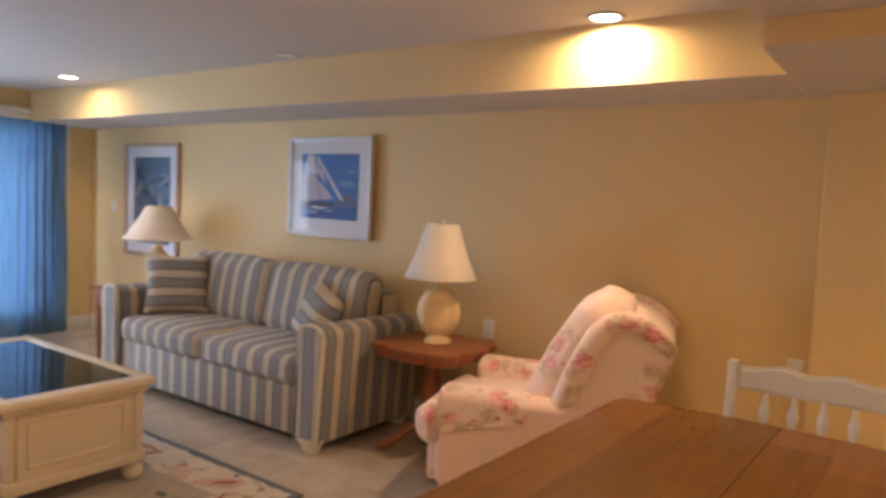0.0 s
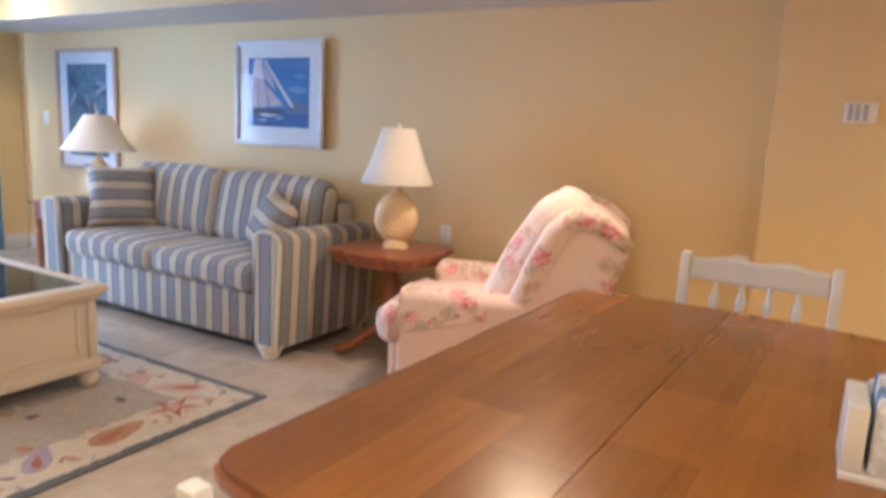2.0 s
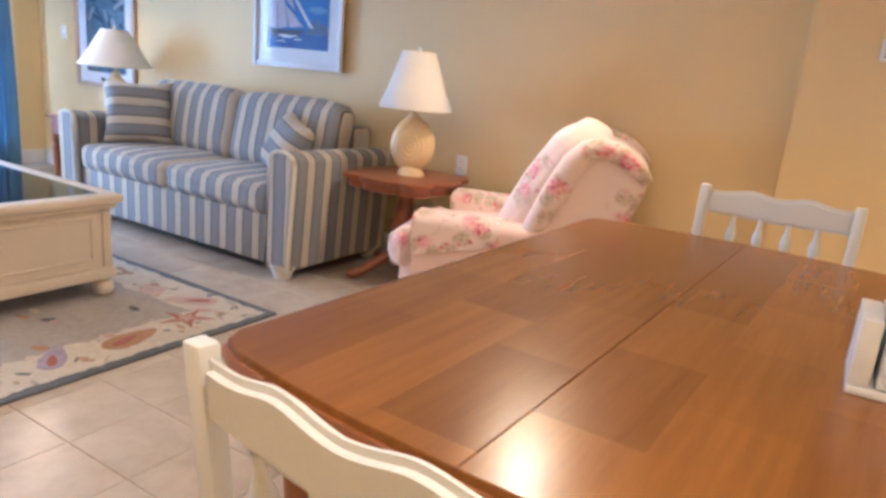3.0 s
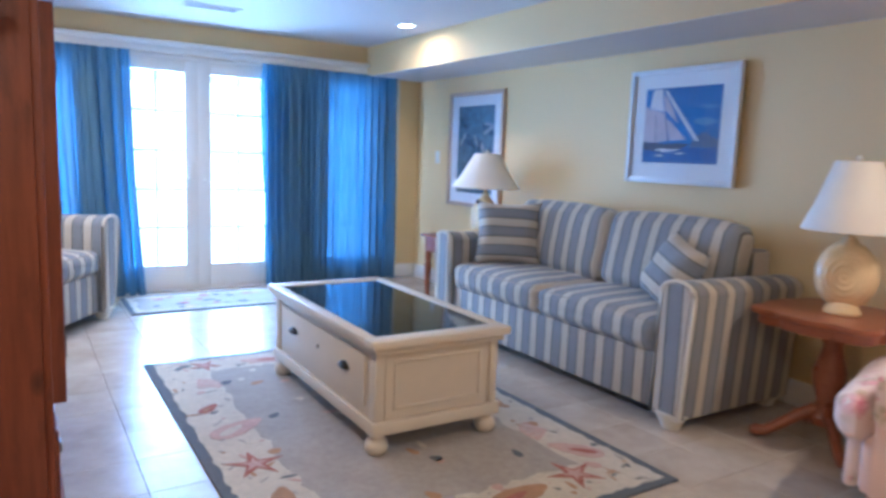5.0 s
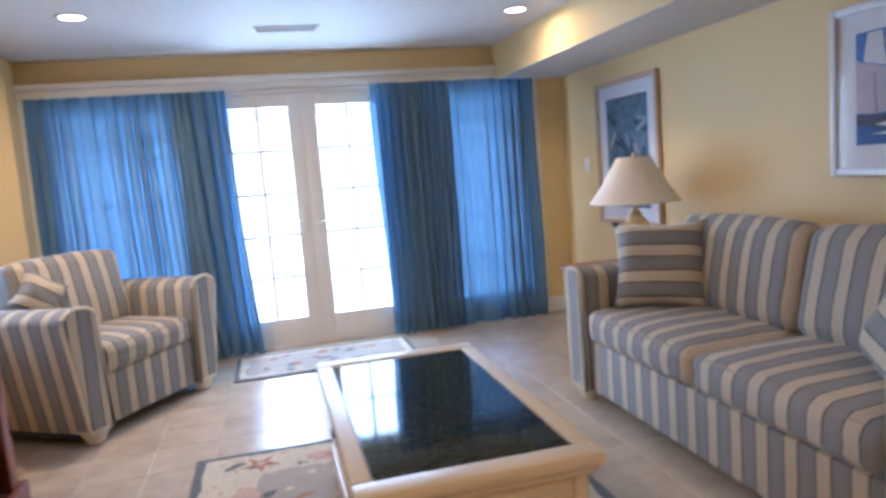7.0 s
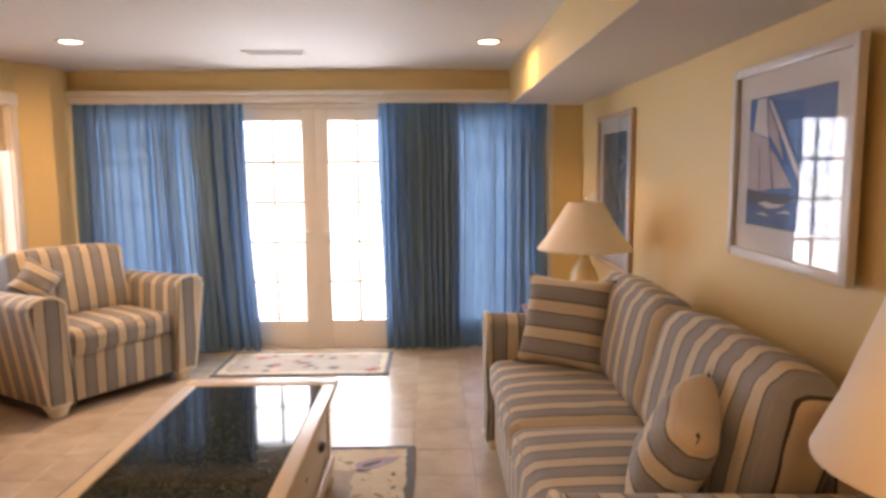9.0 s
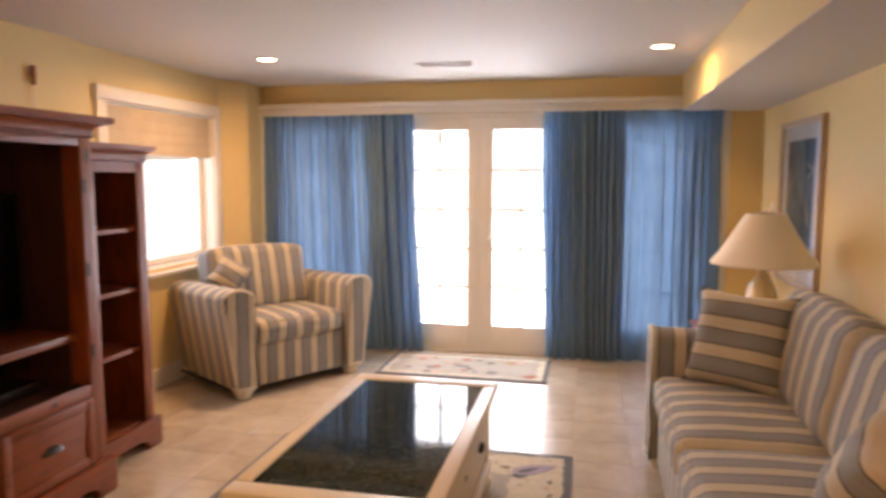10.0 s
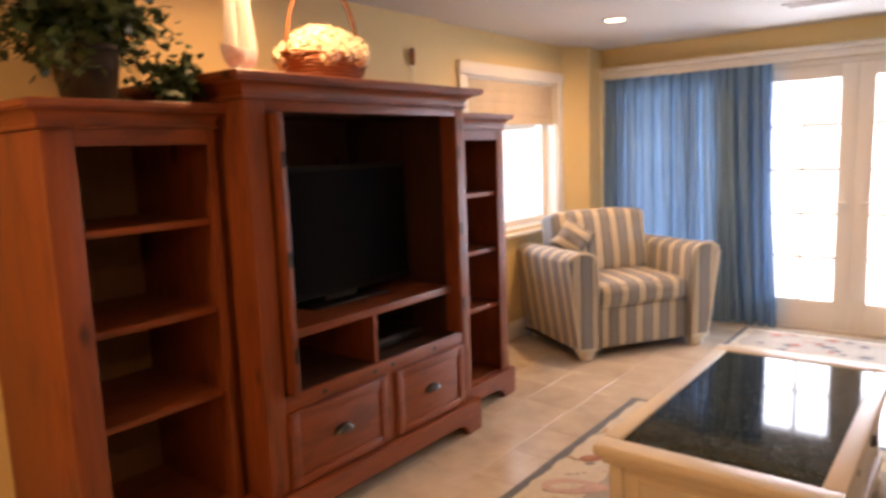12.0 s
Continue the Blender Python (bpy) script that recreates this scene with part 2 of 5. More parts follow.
M_CHERRY = wood("red-brown stained pine", (0.150, 0.033, 0.010), (0.34, 0.088, 0.026), 0.44, "z")
M_CHERRY_Y = wood("red-brown stained pine rails", (0.150, 0.033, 0.010), (0.34, 0.088, 0.026), 0.44, "y")
M_PLYBACK = wood("ochre plywood back", (0.12, 0.055, 0.018), (0.20, 0.095, 0.032), 0.6, "z", False)
# same pine for the cabinet insides, the recess shade put into its darker colour
M_CHERRY_SHADED = wood("pine inside with painted shade", (0.038, 0.013, 0.006), (0.080, 0.029, 0.013), 0.6, "z")
M_TABLE = wood("honey-brown veneer", (0.185, 0.070, 0.008), (0.29, 0.122, 0.013), 0.25, "x", False, 10, (0.36, 0.18), 0.02)
M_TABLE_EDGE = wood("honey-brown edging", (0.22, 0.075, 0.02), (0.36, 0.14, 0.04), 0.3, "x", False)
M_SIDE = wood("cherry side table wood", (0.22, 0.062, 0.022), (0.37, 0.125, 0.045), 0.3, "x", False)
M_CREAM = plain("cream painted wood", (0.68, 0.605, 0.475), 0.42, 0.05, 5, 110, 0.12, 0.0008)
M_WHITEWOOD = plain("white painted wood", (0.66, 0.67, 0.66), 0.4, 0.05, 5, 120, 0.1, 0.0008)
M_GRANITE = granite()
M_IRON = plain("dark bronze", (0.05, 0.045, 0.04), 0.35, 0.2, 20, 150, 0.1, 0.0005, 0.9)
M_STEEL = plain("brushed pewter", (0.10, 0.098, 0.095), 0.35, 0.1, 20, 150, 0.1, 0.0005, 0.9)
M_SHADE = plain("ivory lamp shade cloth", (0.80, 0.75, 0.66), 0.8, 0.03, 4, 300, 0.25, 0.0008)
M_CERAMIC = plain("cream crackle ceramic", (0.80, 0.62, 0.32), 0.25, 0.10, 9, 60, 0.15, 0.001)
M_BRASS = plain("brass", (0.60, 0.42, 0.16), 0.3, 0.1, 20, 150, 0.1, 0.0005, 1.0)
M_WOODFRAME = wood("pale ash picture frame", (0.46, 0.33, 0.22), (0.66, 0.52, 0.38), 0.45, "z", False)
M_WHITEFRAME = plain("white lacquer picture frame", (0.72, 0.72, 0.72), 0.35, 0.04, 5, 120, 0.06)
M_MATBOARD = plain("white mat board", (0.80, 0.81, 0.82), 0.8, 0.02, 5, 200, 0.1)
M_BLACK = plain("black plastic", (0.012, 0.012, 0.013), 0.35, 0.2, 10, 200, 0.1)
M_TVCASE = plain("matt black casing", (0.010, 0.010, 0.011), 0.7, 0.2, 10, 200, 0.1)
M_SCREEN = plain("dark television screen", (0.004, 0.005, 0.007), 0.18, 0.1, 5, 90, 0.0)
M_SCREEN.node_tree.nodes["Principled BSDF"].inputs["Specular IOR Level"].default_value = 0.05
M_TVCASE.node_tree.nodes["Principled BSDF"].inputs["Specular IOR Level"].default_value = 0.1
M_CAN = glow("lit lamp lens", (1.0, 0.86, 0.62), 14)
M_PLASTIC = plain("white plastic", (0.82, 0.81, 0.78), 0.4, 0.03, 6, 150, 0.05)
M_PAPERSHADE = plain("woven beige roman shade", (0.55, 0.46, 0.34), 0.85, 0.10, 6, 160, 0.5, 0.002)
M_WICKER = plain("brown wicker", (0.30, 0.105, 0.035), 0.6, 0.3, 30, 90, 0.6, 0.004)
M_LEAF = plain("ivy leaf", (0.035, 0.075, 0.030), 0.45, 0.45, 14, 60, 0.2)
M_PETAL = plain("cream hydrangea petals", (0.88, 0.78, 0.56), 0.7, 0.10, 20, 90, 0.2)
M_OUTSIDE = glow("hazy bright sky beyond the panes", (0.96, 0.98, 1.0), 1.5)
M_PAVING = plain("pale patio concrete", (0.55, 0.53, 0.50), 0.8, 0.1, 0.8, 30, 0.3)


# ---- mesh helpers ----
def box(bm, x0, x1, y0, y1, z0, z1, bevel=0.0, seg=2):
    got = bmesh.ops.create_cube(bm, size=1.0)["verts"]
    for v in got:
        v.co = Vector(((x0 + x1) / 2 + v.co.x * (x1 - x0), (y0 + y1) / 2 + v.co.y * (y1 - y0), (z0 + z1) / 2 + v.co.z * (z1 - z0)))
    if bevel:
        edges = list({e for v in got for e in v.link_edges})
        bmesh.ops.bevel(bm, geom=edges, offset=bevel, segments=seg, affect="EDGES", profile=0.5)
    return bm


def boxes(*rows, bevel=0.0):
    bm = bmesh.new()
    for r in rows:
        box(bm, *r, bevel=bevel)
    return bm


def lathe(bm, profile, seg=28, at=(0, 0, 0), squash=(1, 1)):
    """A turned body from (radius, height) pairs, closed at both ends."""
    rings = []
    for r, z in profile:
        rings.append([bm.verts.new((at[0] + squash[0] * r * math.cos(a), at[1] + squash[1] * r * math.sin(a), at[2] + z)) for a in (2 * math.pi * k / seg for k in range(seg))])
    for low, high in zip(rings, rings[1:]):
        for k in range(seg):
            bm.faces.new((low[k], low[(k + 1) % seg], high[(k + 1) % seg], high[k]))
    for ring, flip in ((rings[0], True), (rings[-1], False)):
        if (Vector(ring[0].co) - Vector(ring[seg // 2].co)).length > 1e-4:
            bm.faces.new(ring[::-1] if flip else ring)
    return bm


def tube(bm, points, r, seg=8, closed=False):
    """A round cord or bar through points."""
    pts = [Vector(p) for p in points]
    rings, n = [], len(pts)
    for k, p in enumerate(pts):
        a = pts[(k - 1) % n] if closed or k else p
        b = pts[(k + 1) % n] if closed or k < n - 1 else p
        d = (b - a).normalized()
        side = d.cross(Vector((0, 0, 1)))
        side = side.normalized() if side.length > 1e-3 else Vector((1, 0, 0))
        up = side.cross(d).normalized()
        rr = r[k] if isinstance(r, (list, tuple)) else r
        rings.append([bm.verts.new(p + rr * (math.cos(t) * side + math.sin(t) * up)) for t in (2 * math.pi * j / seg for j in range(seg))])
    pairs = list(zip(rings, rings[1:])) + ([(rings[-1], rings[0])] if closed else [])
    for low, high in pairs:
        for j in range(seg):
            bm.faces.new((low[j], low[(j + 1) % seg], high[(j + 1) % seg], high[j]))
    if not closed:
        bm.faces.new(rings[0][::-1]), bm.faces.new(rings[-1])
    return bm


def extrude(bm, outline, axis, lo, hi, bevel=0.0):
    """A prism: a closed 2D outline in the plane across axis, from lo to hi along it."""
    def at(u, v, w):
        return {"x": (w, u, v), "y": (u, w, v), "z": (u, v, w)}[axis]
    a = [bm.verts.new(at(u, v, lo)) for u, v in outline]
    b = [bm.verts.new(at(u, v, hi)) for u, v in outline]
    faces = [bm.faces.new(a), bm.faces.new(b[::-1])]
    n = len(outline)
    faces += [bm.faces.new((a[k], b[k], b[(k + 1) % n], a[(k + 1) % n])) for k in range(n)]
    bmesh.ops.recalc_face_normals(bm, faces=faces)
    if bevel:
        rim = list(faces[0].edges) + list(faces[1].edges)
        bmesh.ops.bevel(bm, geom=rim, offset=bevel, segments=2, affect="EDGES")
    return bm


def cushion(w, d, h, r=0.06, crown=0.03, seed=0, cells=18):
    """A stuffed block, w by d by h, centred on the origin, with soft edges and a crowned face."""
    bm = bmesh.new()
    bmesh.ops.create_cube(bm, size=2.0)
    bmesh.ops.subdivide_edges(bm, edges=bm.edges[:], cuts=cells, use_grid_fill=True)
    half = Vector((w / 2, d / 2, h / 2))
    rnd = random.Random(seed)
    off = Vector((rnd.random() * 9, rnd.random() * 9, rnd.random() * 9))
    for v in bm.verts:
        c = v.co.copy()
        p = Vector(c[k] * half[k] for k in range(3))
        core = Vector(max(-half[k] + min(r, half[k]), min(half[k] - min(r, half[k]), p[k])) for k in range(3))
        out = p - core
        if out.length > 1e-6:
            out = out.normalized() * min(r, min(half) * 0.98)
        p = core + out
        p.z += c.z * crown * (1 - abs(c.x) ** 3) * (1 - abs(c.y) ** 3)
        p.y += c.y * crown * 0.5 * (1 - abs(c.x) ** 3) * (1 - abs(c.z) ** 2)
        p += 0.006 * noise.noise_vector(c * 2.2 + off)
        v.co = p
    return bm


def pillow(w, h, t, seed=0, cells=16):
    """A square throw pillow in the xz plane with pinched corners."""
    bm = bmesh.new()
    rnd = random.Random(seed)
    off = Vector((rnd.random() * 9, 0, rnd.random() * 9))
    grid = {}
    for side in (-1, 1):
        for i in range(cells + 1):
            for j in range(cells + 1):
                u, v = 2 * i / cells - 1, 2 * j / cells - 1
                edge = i in (0, cells) or j in (0, cells)
                if edge and side == 1:
                    grid[side, i, j] = grid[-1, i, j]
                    continue
                puff = ((1 - u ** 4) * (1 - v ** 4)) ** 0.55
                pinch = 1 - 0.06 * (1 - abs(u * v)) * 0.9
                p = Vector((u * w / 2 * (pinch if abs(v) < 0.99 else pinch + 0.03), side * puff * t / 2, v * h / 2 * pinch))
                p *= 1 + 0.09 * abs(u * v) ** 5
                p += 0.012 * puff * noise.noise_vector(Vector((u * 1.8, side, v * 1.8)) + off)
                grid[side, i, j] = bm.verts.new(p)
        for i in range(cells):
            for j in range(cells):
                q = [grid[side, i, j], grid[side, i + 1, j], grid[side, i + 1, j + 1], grid[side, i, j + 1]]
                bm.faces.new(q if side < 0 else q[::-1])
    return bm


def mesh_of(name, bm, material, smooth=40, stripe=None):
    """Ends a bmesh. stripe(co, normal): the metres across the stripes, as the UV map."""
    bm.normal_update()
    if stripe:
        layer = bm.loops.layers.uv.new("uv")
        for f in bm.faces:
            for loop in f.loops:
                loop[layer].uv = (stripe(loop.vert.co, f.normal), loop.vert.co.z)
    for f in bm.faces:
        f.smooth = smooth > 0
    if smooth:
        for e in bm.edges:
            e.smooth = len(e.link_faces) < 2 or e.calc_face_angle(0) < radians(smooth)
    me = bpy.data.meshes.new(name)
    bm.to_mesh(me)
    bm.free()
    for m in material if isinstance(material, (list, tuple)) else [material]:
        me.materials.append(m)
    return me


def part(name, bm, material, parent, label="", at=None, smooth=40, stripe=None):
    ob = new(name, mesh_of(name, bm, material, smooth, stripe))
    ob.parent = parent
    if at is not None:
        ob.matrix_local = at
    return tagged(ob, label)


def thing(name, m, label, category, group=""):
    ob = new(name)
    ob.empty_display_size = 0.1
    ob.matrix_world = m
    return tagged(ob, label, category, group)


def single(name, bm, material, label, category, m=None, kind="", smooth=40, group=""):
    ob = new(name, mesh_of(name, bm, material, smooth))
    if m is not None:
        ob.matrix_world = m
    return tagged(ob, label, category, group, kind)


# ---- structure ----
X0, X1, Y0, Y1 = -0.50, 3.85, -2.6, 7.28
TOP = CEIL + 0.16


def structure(name, bm, material, label, smooth=0):
    return single(name, bm, material, label, "", kind="structure", smooth=smooth)


floor = structure("floor", boxes((X0 - 0.2, X1 + 0.2, Y0 - 0.2, Y1 + 0.14, -0.14, -0.006)), M_GROUT, "beige ceramic tile floor with grey-beige grout")
ceiling = structure("ceiling", boxes((X0 - 0.2, X1 + 0.2, 0.78, Y1 + 0.2, CEIL, TOP), (X0 - 0.2, X1 + 0.2, Y0 - 0.2, 0.78, LOW_CEIL, TOP - 0.003)), M_CEIL, "white painted ceiling with a dropped section over the dining end")
structure("soffit", boxes((3.235, X1, 0.76, Y1, SOFFIT + 0.003, CEIL - 0.001)), M_WALL, "yellow painted soffit along the sofa wall")
structure("soffit_underside", boxes((3.235, X1, 0.76, Y1, SOFFIT, SOFFIT + 0.003)), M_CEIL, "white underside of the soffit")
structure("dining_soffit", boxes((2.72, X1, Y0, 0.757, SOFFIT + 0.003, LOW_CEIL - 0.001)), M_WALL, "yellow boxed soffit over the dining end")
structure("dining_soffit_underside", boxes((2.72, X1, Y0, 0.757, SOFFIT, SOFFIT + 0.003)), M_CEIL, "white underside of the dining soffit")
structure("bulkhead_face", boxes((X0, 3.235, 0.78, 0.783, LOW_CEIL, CEIL)), M_CEIL, "white face of the dropped ceiling")
structure("wall_sofa", boxes((X1, X1 + 0.2, Y0 - 0.2, Y1 + 0.2, -0.006, CEIL)), M_WALL, "pale yellow painted wall behind the sofa")
structure("wall_jog", boxes((3.75, X1, Y0, 0.655, -0.006, SOFFIT), bevel=0.004), M_WALL, "shallow yellow wall step beside the dining table")
structure("wall_back", boxes((X0 - 0.2, X1, Y0 - 0.2, Y0, -0.006, LOW_CEIL)), M_WALL, "plain yellow wall behind the dining end")
# window wall with its opening
WY0, WY1, WZ0, WZ1 = 5.34, 6.62, 0.86, 2.01
structure("wall_window", boxes((X0 - 0.2, X0, Y0, WY0, -0.006, CEIL), (X0 - 0.2, X0, WY1, Y1, -0.006, CEIL), (X0 - 0.2, X0, WY0, WY1, -0.006, WZ0), (X0 - 0.2, X0, WY0, WY1, WZ1, CEIL)), M_WALL, "yellow wall with a shaded window beside the media cabinet")
structure("wall_window_step", boxes((X0, X0 + 0.05, Y0, 5.0, -0.006, CEIL - 0.001), bevel=0.004), M_WALL, "slightly proud yellow wall behind the media cabinet")
structure("corner_column", extrude(bmesh.new(), [(X0, 6.726), (-0.345, 6.93), (-0.382, Y1), (X0, Y1)], "z", -0.006, CEIL - 0.001, 0.006), M_WALL, "yellow boxed column in the corner by the patio doors")
# patio door wall: opening for the four glazed panels
DX0, DX1, DZ1 = -0.29, 3.52, 2.07
for nm, row in (("wall_patio_west", (X0 - 0.2, DX0, Y1, Y1 + 0.16, -0.006, CEIL)), ("wall_patio_east", (DX1, X1, Y1, Y1 + 0.16, -0.006, CEIL)), ("wall_patio_head", (DX0, DX1, Y1, Y1 + 0.16, DZ1, CEIL))):
    structure(nm, boxes(row), M_WALL, "yellow wall around the glazed patio doors")


def casing(name, pieces, label):
    ob = thing(name, Matrix(), label, "")
    tagged(ob, kind="structure")
    for nm, row in pieces:
        part(nm, boxes(row, bevel=0.006), M_TRIM, ob, smooth=30)
    return ob


casing("trim_patio", [
    ("side_casing", (DX0 - 0.09, DX0, Y1 - 0.028, Y1, 0, DZ1)), ("side_casing", (DX1, DX1 + 0.09, Y1 - 0.028, Y1, 0, SOFFIT - 0.001)),
    ("head_casing", (DX0 - 0.09, 3.23, Y1 - 0.05, Y1, DZ1 + 0.001, 2.125)), ("crown_strip", (DX0 - 0.088, 3.232, Y1 - 0.085, Y1, 2.126, 2.165))],
    "white painted casing and crown strip over the patio doors")
baseboard = thing("baseboard", Matrix(), "white painted baseboards along the walls", "")
tagged(baseboard, kind="structure")
for row in ((X1 - 0.018, X1, 0.66, Y1, 0, 0.14), (3.732, 3.75, Y0, 0.64, 0, 0.14), (DX1 + 0.092, X1 - 0.02, Y1 - 0.018, Y1, 0, 0.14), (X0, X0 + 0.018, 5.03, 6.70, 0, 0.14), (X0 + 0.05, X0 + 0.068, Y0, 5.0, 0, 0.14)):
    part("board", boxes(row, bevel=0.004), M_TRIM, baseboard, smooth=30)


def glazed(name, x0, x1, gx0, gx1, leaf, label, handle=None):
    """A glazed door or fixed panel of ten lights: stiles, rails, muntins and panes."""
    ob = thing(name, Matrix(), label, "")
    tagged(ob, kind="structure")
    z0, z1, gz0, gz1, ya, yb = 0.012, DZ1 - 0.0405, 0.235, 1.925, 7.305, 7.35
    for nm, row in (("stile", (x0, gx0, ya, yb, z0, z1)), ("stile", (gx1, x1, ya, yb, z0, z1)), ("bottom_rail", (gx0, gx1, ya, yb, z0, gz0)), ("top_rail", (gx0, gx1, ya, yb, gz1, z1))):
        part(nm, boxes(row, bevel=0.004), M_TRIM, ob, smooth=30)
    mid = (gx0 + gx1) / 2
    part("muntin", boxes((mid - 0.011, mid + 0.011, ya + 0.008, yb - 0.008, gz0, gz1)), M_TRIM, ob, smooth=0)
    step = (gz1 - gz0) / 5
    for k in range(1, 5):
        z = gz0 + k * step
        part("muntin", boxes((gx0, mid - 0.011, ya + 0.008, yb - 0.008, z - 0.011, z + 0.011), (mid + 0.011, gx1, ya + 0.008, yb - 0.008, z - 0.011, z + 0.011)), M_TRIM, ob, smooth=0)
    for k in range(5):
        for a, b in ((gx0, mid), (mid, gx1)):
            p = part("pane", boxes((a, b, 7.326, 7.329, gz0 + k * step, gz0 + (k + 1) * step)), M_GLASS, ob, smooth=0)
            p.visible_shadow = False
    if handle:
        bm = boxes((handle - 0.022, handle + 0.022, ya - 0.008, ya, 0.93, 1.15), bevel=0.003)
        tube(bm, [(handle, ya, 1.0), (handle, ya - 0.05, 1.0), (handle + (0.09 if handle > 1.62 else -0.09), ya - 0.05, 1.0)], 0.009)
        part("door_handle", bm, M_TRIM, ob, "white lever handle")
    return ob


glazed("door_1", 0.9102, 1.6172, 1.025, 1.505, True, "white glazed patio door leaf of ten panes", 1.56)
glazed("door_2", 1.6174, 2.3348, 1.728, 2.212, True, "white glazed patio door leaf with a lever handle", 1.67)
glazed("window_2", DX0 + 0.05, 0.910, -0.195, 0.66, False, "white glazed fixed panel behind the blue curtain")
glazed("window_3", 2.335, DX1 - 0.05, 2.74, 3.425, False, "white glazed fixed panel behind the blue curtain")
casing("door_frame", [("jamb", (DX0, DX0 + 0.05, 7.282, 7.40, 0, DZ1 - 0.002)), ("jamb", (DX1 - 0.05, DX1, 7.282, 7.40, 0, DZ1 - 0.002)), ("head", (DX0 + 0.052, DX1 - 0.052, 7.282, 7.40, DZ1 - 0.04, DZ1 - 0.002)), ("threshold", (DX0 + 0.052, DX1 - 0.052, 7.282, 7.42, 0, 0.011))], "white frame of the patio doors")

# window beside the media cabinet
win = thing("window_1", Matrix(), "white framed sash window with bright daylight behind", "")
tagged(win, kind="structure")
part("window_frame", boxes((X0, X0 + 0.025, WY0 - 0.09, WY0, WZ0 - 0.02, WZ1), (X0, X0 + 0.025, WY1, WY1 + 0.09, WZ0 - 0.02, WZ1), (X0, X0 + 0.03, WY0 - 0.10, WY1 + 0.10, WZ1 + 0.001, WZ1 + 0.09), bevel=0.005), M_TRIM, win, smooth=30)
part("window_sill", boxes((X0 - 0.02, X0 + 0.06, WY0 - 0.12, WY1 + 0.12, WZ0 - 0.045, WZ0 - 0.021), bevel=0.006), M_TRIM, win, smooth=30)
part("sash", boxes((X0 - 0.14, X0 - 0.10, WY0 + 0.011, WY0 + 0.05, WZ0 + 0.011, WZ1 - 0.011), (X0 - 0.14, X0 - 0.10, WY1 - 0.05, WY1 - 0.011, WZ0 + 0.011, WZ1 - 0.011), (X0 - 0.14, X0 - 0.10, WY0 + 0.05, WY1 - 0.05, WZ0 + 0.011, WZ0 + 0.06), (X0 - 0.14, X0 - 0.10, WY0 + 0.05, WY1 - 0.05, WZ1 - 0.06, WZ1 - 0.011), bevel=0.003), M_TRIM, win, smooth=30)
part("pane", boxes((X0 - 0.12, X0 - 0.117, WY0 + 0.05, WY1 - 0.05, WZ0 + 0.06, WZ1 - 0.06)), M_GLASS, win, smooth=0).visible_shadow = False
part("reveal", boxes((X0 - 0.198, X0 + 0.001, WY0 - 0.001, WY0 + 0.010, WZ0 + 0.011, WZ1 - 0.011), (X0 - 0.198, X0 + 0.001, WY1 - 0.010, WY1 + 0.001, WZ0 + 0.011, WZ1 - 0.011), (X0 - 0.198, X0 + 0.001, WY0, WY1, WZ0 - 0.001, WZ0 + 0.010), (X0 - 0.198, X0 + 0.001, WY0, WY1, WZ1 - 0.010, WZ1 + 0.001)), M_TRIM, win, smooth=0)
shade_ob = thing("roman_shade", pose(X0 - 0.03, 0, 0), "half-raised woven beige roman shade in the window", "blind")
for k in range(4):
    bm = bmesh.new()
    z1 = 1.995 - 0.078 * k
    n = 20
    rows = []
    for i in range(n + 1):
        y = WY0 + 0.013 + (WY1 - WY0 - 0.026) * i / n
        ripple = 0.004 * math.sin(i * 1.7 + k)
        rows.append([(0.0 + ripple, y, z1), (0.007 + 0.003 * k + ripple, y, z1 - 0.045), (0.003 + 0.003 * k + ripple, y, z1 - 0.085), (-0.006, y, z1 - 0.08), (-0.008, y, z1 - 0.002)])
    vs = [[bm.verts.new(p) for p in r] for r in rows]
    for a, b in zip(vs, vs[1:]):
        for j in range(5):
            bm.faces.new((a[j], a[(j + 1) % 5], b[(j + 1) % 5], b[j]))
    bm.faces.new(vs[0]), bm.faces.new(vs[-1][::-1])
    bmesh.ops.recalc_face_normals(bm, faces=bm.faces[:])
    part("fold", bm, M_PAPERSHADE, shade_ob)

# outside
ground = structure("ground", boxes((-60, 60, Y1 + 0.145, 140, -0.25, -0.15), (-60, X0 - 0.205, -60, Y1 + 0.14, -0.25, -0.15)), M_PAVING, "pale paved patio outside the doors")
arch = [(-3.0 + 0.25 * k, max(1.72, 1.97 - 0.075 * (-3.0 + 0.25 * k - 1.9) ** 2)) for k in range(41)]
structure("porch_beam", extrude(bmesh.new(), arch + [(7.0, 2.75), (-3.0, 2.75)], "y", 8.62, 8.78), M_TRIM, "white arched porch beam outside the patio doors", smooth=0)
structure("backdrop", boxes((-5.0, 9, 9.2, 9.25, -0.15, 6.0), (-5.05, -5.0, -4, 9.25, -0.15, 6.0)), M_OUTSIDE, "bright hazy distance outside the panes")


# ---- fixtures ----
def can_fixture(x, y, z, lit):
    ob = thing("recessed_light", pose(x, y, z), "round white recessed ceiling light, " + ("switched on" if lit else "switched off"), "ceiling light", "recessed ceiling lights")
    part("trim_ring", lathe(bmesh.new(), [(0.062, -0.001), (0.085, -0.001), (0.092, -0.004), (0.088, -0.009), (0.066, -0.008), (0.062, -0.001)], 32), M_CEIL, ob)
    part("lens", lathe(bmesh.new(), [(0.0001, -0.0065), (0.064, -0.0055), (0.064, -0.001), (0.0001, -0.001)], 32), M_CAN if lit else M_PLASTIC, ob, "glowing lens" if lit else "")


